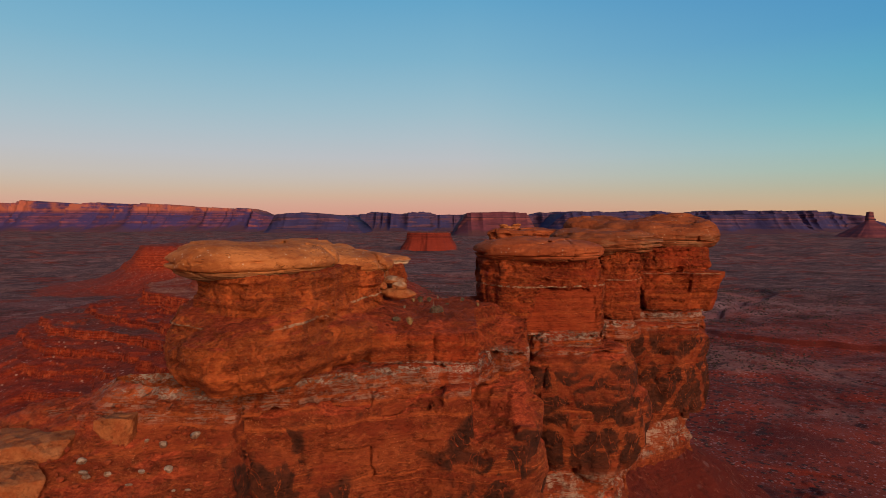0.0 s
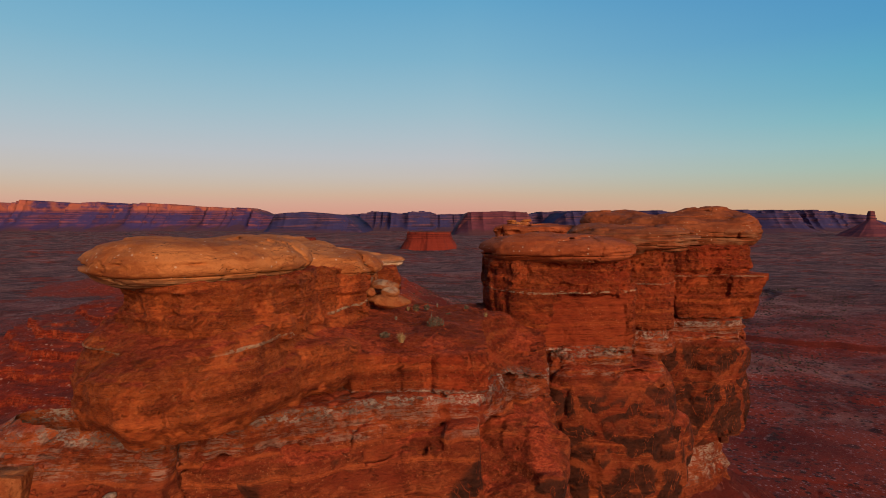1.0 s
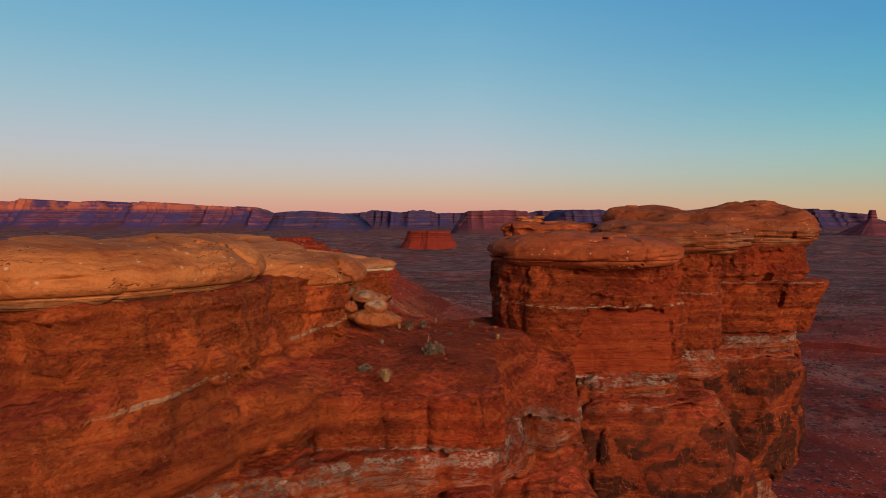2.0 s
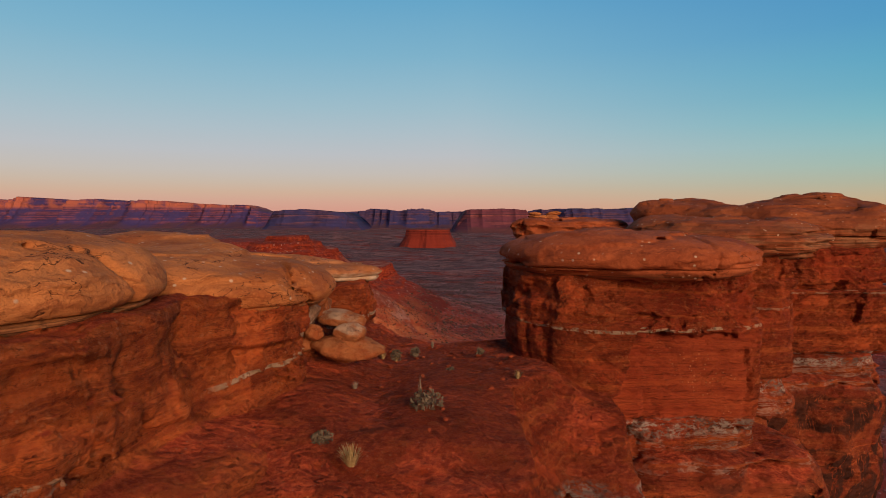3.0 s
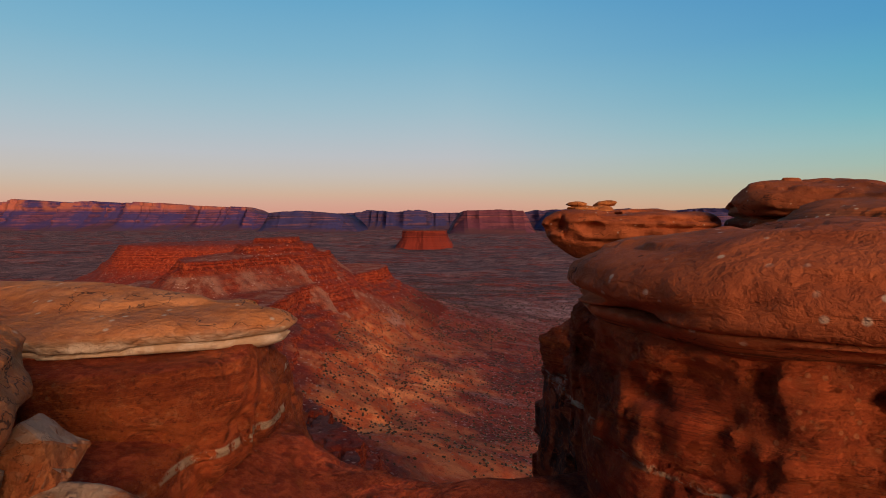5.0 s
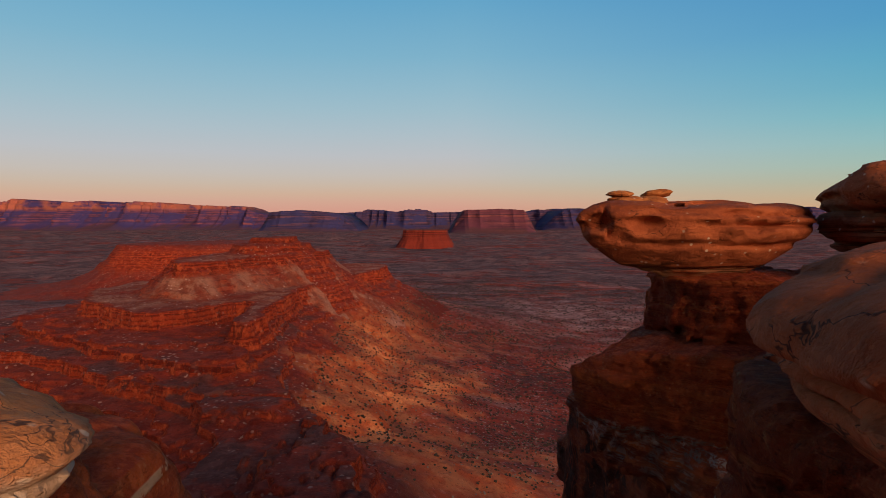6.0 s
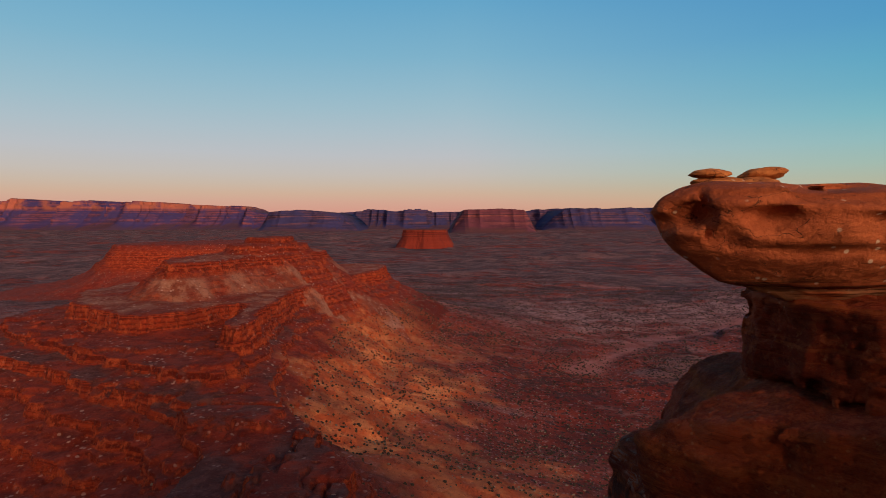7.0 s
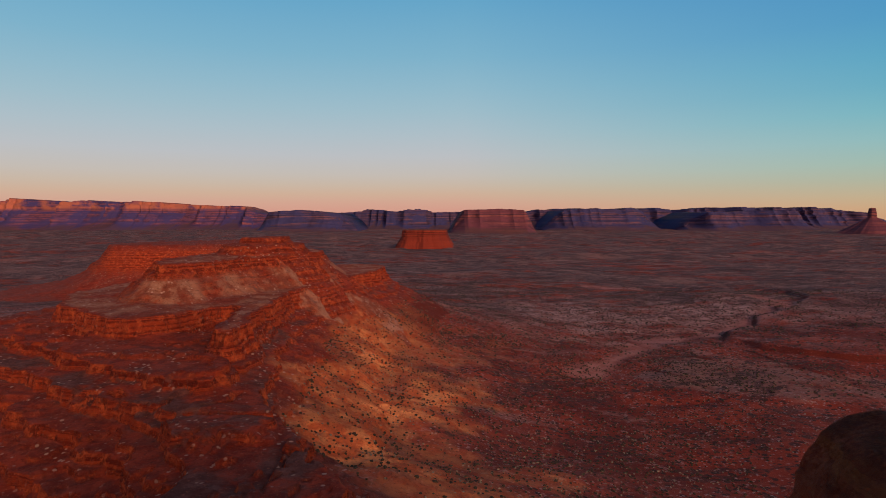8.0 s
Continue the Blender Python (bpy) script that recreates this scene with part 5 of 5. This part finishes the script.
PILE = "boulders fallen between the caprocks"
hull_rock("boulder", [(-5.17, 36.28, 66.17), (-5.06, 35.95, 65.73), (-4.62, 35.95, 66.66), (-3.96, 36.28, 67.05), (-3.52, 36.40, 66.83), (-4.12, 35.73, 65.95), (-3.85, 37.06, 66.94), (-4.84, 37.27, 66.72),
                      (-4.12, 37.06, 65.95), (-4.95, 37.16, 65.62), (-4.51, 35.73, 65.18), (-4.95, 35.84, 65.18)], "grey angular boulder under the caprock's edge", GREY_STONE, 3, group=PILE)
hull_rock("boulder", [(-4.33, 36.94, 66.58), (-3.75, 36.72, 66.47), (-3.37, 37.04, 66.58), (-3.48, 36.94, 67.17), (-3.75, 37.04, 67.28), (-3.85, 37.47, 67.28), (-3.42, 37.68, 66.85), (-4.28, 37.58, 66.63),
                      (-4.07, 36.88, 66.90), (-3.85, 37.36, 66.31)], "orange wedge boulder on top of the pile", PALE_STONE, 5, 0.04, group=PILE)
boulder("boulder", -3.0, 36.85, 66.38, 0.80, 0.36, 0.25, -18, "long pale-topped boulder lying aslant", PALE_STONE, 7, 0.5, 16, group=PILE)
boulder("boulder", -2.68, 36.2, 66.1, 0.5, 0.42, 0.33, 10, "smooth egg-shaped whitish boulder", PALE_STONE, 11, 0.35, 4, group=PILE)
boulder("boulder", -2.77, 36.3, 65.62, 0.98, 0.75, 0.42, -6, "flat orange boulder at the foot of the pile", TAN_STONE, 13, 0.45, 3, group=PILE)
boulder("boulder", -3.72, 36.0, 66.15, 0.28, 0.25, 0.25, 40, "small orange block wedged in the pile", TAN_STONE, 17, 0.6, 0, group=PILE)
boulder("boulder", -4.5, 35.75, 66.05, 0.26, 0.2, 0.36, 0, "small grey stone leaning on a boulder", GREY_STONE, 19, 0.7, 10, group=PILE)
boulder("boulder", -4.1, 36.5, 65.75, 0.42, 0.35, 0.3, 30, "orange stone under the grey boulder", TAN_STONE, 23, 0.5, 0, group=PILE)
hull_rock("boulder", [(-14.25, 23.7, 61.95), (-13.4, 23.5, 62.15), (-12.6, 23.6, 62.05), (-12.6, 23.6, 61.5), (-12.9, 23.3, 60.7), (-13.3, 23.3, 60.8), (-14.2, 23.6, 61.6), (-14.0, 24.6, 62.0),
                      (-12.9, 24.6, 62.05), (-12.8, 24.6, 61.0), (-14.0, 24.6, 61.0)], "orange wedge-shaped boulder on the rubble shoulder", TAN_STONE, 29, 0.05)
hull_rock("rock_slab", [(-19.5, 22.2, 60.95), (-16.6, 22.4, 61.40), (-14.9, 23.3, 61.35), (-15.2, 24.6, 61.45), (-18.5, 25.2, 61.25), (-20.5, 24.0, 60.95), (-18.5, 21.6, 60.4), (-15, 22.6, 60.8), (-15.2, 24.6, 60.5), (-20, 24, 60.3)],
          "pale cracked sandstone slab on the rubble shoulder", TAN_STONE, 53, 0.08, "rock slab", "slabs on the shoulder")
hull_rock("rock_slab", [(-18.5, 19.6, 60.55), (-15.8, 20.4, 60.65), (-14.6, 21.4, 60.55), (-15.6, 22.3, 60.95), (-18.6, 21.7, 60.85), (-18, 19, 59.6), (-14.8, 20.8, 59.6), (-15.6, 22, 60), (-18.6, 21.5, 60)],
          "pale cracked sandstone slab on the rubble shoulder", TAN_STONE, 59, 0.08, "rock slab", "slabs on the shoulder")
boulder("stone", 6.0, 56.2, 69.6, 0.6, 0.4, 0.16, 15, "flat stone stacked on the caprock", CAP, 31, 0.2, 2, "stone", "stones stacked on the caprock")
boulder("stone", 6.8, 56.3, 69.58, 0.55, 0.42, 0.18, -30, "flat stone stacked on the caprock", CAP, 37, 0.2, 4, "stone", "stones stacked on the caprock")
boulder("stone", 5.75, 56.1, 69.8, 0.42, 0.3, 0.12, 5, "thin stone on top of the stack", CAP, 41, 0.2, 0, "stone", "stones stacked on the caprock")
boulder("stone", 7.0, 56.4, 69.82, 0.45, 0.3, 0.14, -20, "tilted stone on top of the stack", CAP, 43, 0.2, -9, "stone", "stones stacked on the caprock")



def rubble(spots, group, label, material, size, seed):
    """Loose angular stones, alike in make, each an object of its own."""
    rnd = np.random.RandomState(seed)
    shapes = []
    for k in range(4):
        bm = bmesh.new()
        bmesh.ops.create_icosphere(bm, subdivisions=2, radius=1.0)
        planes = [Vector(rnd.normal(size=3)).normalized() for _ in range(8)]
        for v in bm.verts:
            d = v.co.normalized()
            r = min([1.2] + [0.8 / max(d.dot(p), 0.02) for p in planes])
            v.co = d * r * (1 + 0.08 * noise.noise(d * 3 + Vector((k, seed, 0)))) * 1.0
        me = bpy.data.meshes.new("stone")
        bm.to_mesh(me)
        bm.free()
        me.materials.append(material)
        shapes.append(me)
    for i, (x, y, z) in enumerate(spots):
        s = size * rnd.uniform(0.45, 1.5)
        ob = new("stone", shapes[i % 4])
        ob.matrix_world = pose(x, y, z + 0.1 * s, rnd.uniform(-20, 20), rnd.uniform(-20, 20), rnd.uniform(0, 360)) @ Matrix.Diagonal((s, s * rnd.uniform(0.6, 1), s * rnd.uniform(0.4, 0.75), 1))
        tagged(ob, label, "stone", group)


def roof_spots(rnd, n, x0, x1, y0, y1, level_at):
    x, y = rnd.uniform(x0, x1, n), rnd.uniform(y0, y1, n)
    return list(zip(x, y, level_at(x, y)))


rnd = np.random.RandomState(5)
rubble(roof_spots(rnd, 130, -15.5, -9.6, 21, 25, shoulder_roof), "rubble on the shoulder", "angular orange stone lying on the rubble shoulder", RED_STONE, 0.10, 61)
rubble(roof_spots(rnd, 12, -15, -10, 21.5, 25, shoulder_roof), "pale stones on the shoulder", "grey stone half sunk in red rubble", GREY_STONE, 0.15, 67)
rubble(roof_spots(rnd, 40, -1.8, 2.4, 30.5, 41, level), "small stones on the saddle", "small red stone lying on the soil saddle", RED_STONE, 0.07, 71)
# ---- plants ----
def clump(rnd, n, r, h, width, droop=0.3):
    """n narrow leaf blades or twigs that rise from one foot; arrays of vertices and triangles."""
    a = rnd.uniform(0, 2 * np.pi, n)
    lean = rnd.uniform(0.05, 1.0, n) ** 0.7
    tall = h * rnd.uniform(0.6, 1.0, n)
    foot = np.stack([np.cos(a) * r * 0.25 * lean, np.sin(a) * r * 0.25 * lean, 0 * a], -1)
    tip = np.stack([np.cos(a) * r * lean, np.sin(a) * r * lean, tall * (1 - droop * lean ** 2)], -1)
    mid = (foot + tip) / 2 + np.stack([0 * a, 0 * a, tall * 0.12], -1)
    side = np.stack([-np.sin(a), np.cos(a), 0 * a], -1) * width
    v = np.stack([foot - side, foot + side, mid - side * 0.8, mid + side * 0.8, tip], 1).reshape(-1, 3)
    k = np.arange(n)[:, None] * 5
    f = np.concatenate([k + [0, 1, 3], k + [0, 3, 2], k + [2, 3, 4]])
    return v, f


def shrub(x, y, z, r, h, label, blades, twig_material, leaf_material, seed, category="shrub"):
    thing = tagged(new(category.replace(" ", "_")), label, category, "plants on the saddle")
    rnd = np.random.RandomState(seed)
    v, f = clump(rnd, blades, r, h, 0.006 + 0.006 * r)
    part("twigs", mesh_from("twigs", v, f, twig_material, False), thing)
    if leaf_material:
        n = blades * 3
        p = rnd.normal(size=(n, 3))
        p = p / np.linalg.norm(p, axis=1)[:, None] * (rnd.uniform(0.3, 1, (n, 1)) ** 0.5) * [r * 0.95, r * 0.95, h * 0.5] + [0, 0, h * 0.55]
        q = rnd.normal(size=(n, 2, 3)) * 0.035
        v = np.stack([p - q[:, 0], p + q[:, 0], p + q[:, 1]], 1).reshape(-1, 3)
        part("leaves", mesh_from("leaves", v, np.arange(3 * n).reshape(-1, 3), leaf_material, False), thing)
    thing.matrix_world = pose(x, y, z, 0, 0, seed * 37)
    return thing


GREY = "silver-grey desert shrub with bare twigs"
TUFT = "dry yellow grass tuft on red soil"
SMALL = "small grey-green shrub on red soil"
shrub(-0.38, 32.9, 64.75, 0.42, 0.62, GREY, 130, TWIG, SAGE, 1)
shrub(-1.68, 29.9, 64.85, 0.33, 0.48, TUFT, 150, STRAW, None, 2, "grass tuft")
for i, (x, y, z, r, h) in enumerate([(-1.45, 37.6, 64.95, 0.2, 0.35), (-2.25, 34.2, 65.05, 0.16, 0.22), (-0.9, 38.6, 64.85, 0.18, 0.3), (2.1, 35.4, 65.0, 0.2, 0.3), (-2.5, 31.2, 64.75, 0.24, 0.26),
                                     (-0.55, 33.6, 64.8, 0.08, 1.0), (0.25, 36.5, 64.85, 0.1, 0.16), (-0.35, 40.2, 64.8, 0.1, 0.3), (1.3, 39.0, 64.85, 0.12, 0.2), (-1.9, 37.9, 64.95, 0.17, 0.34)]):
    shrub(x, y, z, r, h, SMALL if r > 0.09 else "tall dry flower stalk on red soil", 60 if r > 0.09 else 14, TWIG if i % 3 else STRAW, SAGE if i % 2 == 0 and r > 0.09 else None, 10 + i, "shrub" if r > 0.09 else "dry stalk")


def brush_field(name, spots, material, label, k=5):
    """Low desert bushes scattered over the ground, in one mesh: k-sided, ragged."""
    rnd = np.random.RandomState(7)
    px, py, pr = spots
    n = len(px)
    pz = ground_height(px, py)
    a = np.linspace(0, 2 * np.pi, k, endpoint=False)[None] + rnd.uniform(0, 1, (n, 1))
    q = pr[:, None] * rnd.uniform(0.65, 1.2, (n, k))

    def ring(share, turn, lift):
        return np.stack([px[:, None] + share * q * np.cos(a + turn), py[:, None] + share * q * np.sin(a + turn), pz[:, None] + pr[:, None] * lift], -1)

    low, mid, top = ring(0.75, 0, -0.2 + 0 * a), ring(1.0, 0.3, rnd.uniform(0.3, 0.65, (n, k))), ring(0.45, 0, rnd.uniform(0.7, 1.1, (n, k)))
    tip = np.stack([px, py, pz + 0.85 * pr], -1)[:, None]
    verts = np.concatenate([low, mid, top, tip], 1).reshape(-1, 3)
    i = np.arange(k)
    j = (i + 1) % k
    one = [np.stack([2 * k + i, 2 * k + j, 0 * i + 3 * k], -1)]
    for b in (0, k):
        one += [np.stack([b + i, b + j, b + k + j], -1), np.stack([b + i, b + k + j, b + k + i], -1)]
    faces = (np.concatenate(one)[None] + (3 * k + 1) * np.arange(n)[:, None, None]).reshape(-1, 3)
    return tagged(new(name, mesh_from(name, verts, faces, material, False)), label, "desert brush", kind="stuff")


def scatter(rnd, n, near, far, lo, hi, size):
    d = np.sqrt(rnd.uniform(near ** 2, far ** 2, n))
    a = np.radians(rnd.uniform(lo, hi, n))
    x, y = d * np.sin(a), 50 + d * np.cos(a)
    keep = vnoise(x / 28, y / 28, 0 * x, 91) + 0.6 * vnoise(x / 7, y / 7, 0 * x, 92) > rnd.uniform(-1.1, 0.7, n)
    keep &= ground_height(x, y) < 29
    return x[keep], y[keep], size * rnd.uniform(0.5, 1.3, n)[keep] ** 1.3


rnd = np.random.RandomState(11)
brush_field("dark_brush", scatter(rnd, 14000, 70, 290, -26, 30, 0.31), DARK_BRUSH, "dark brush dotted over the red slope")
brush_field("dark_brush", scatter(rnd, 10000, 240, 620, -4, 38, 0.5), FAR_BRUSH, "brown-grey brush dotted over the far valley floor", 4)
brush_field("pale_brush", scatter(rnd, 8000, 70, 330, -30, 34, 0.24), PALE_BRUSH, "pale grey brush dotted over the valley floor", 4)
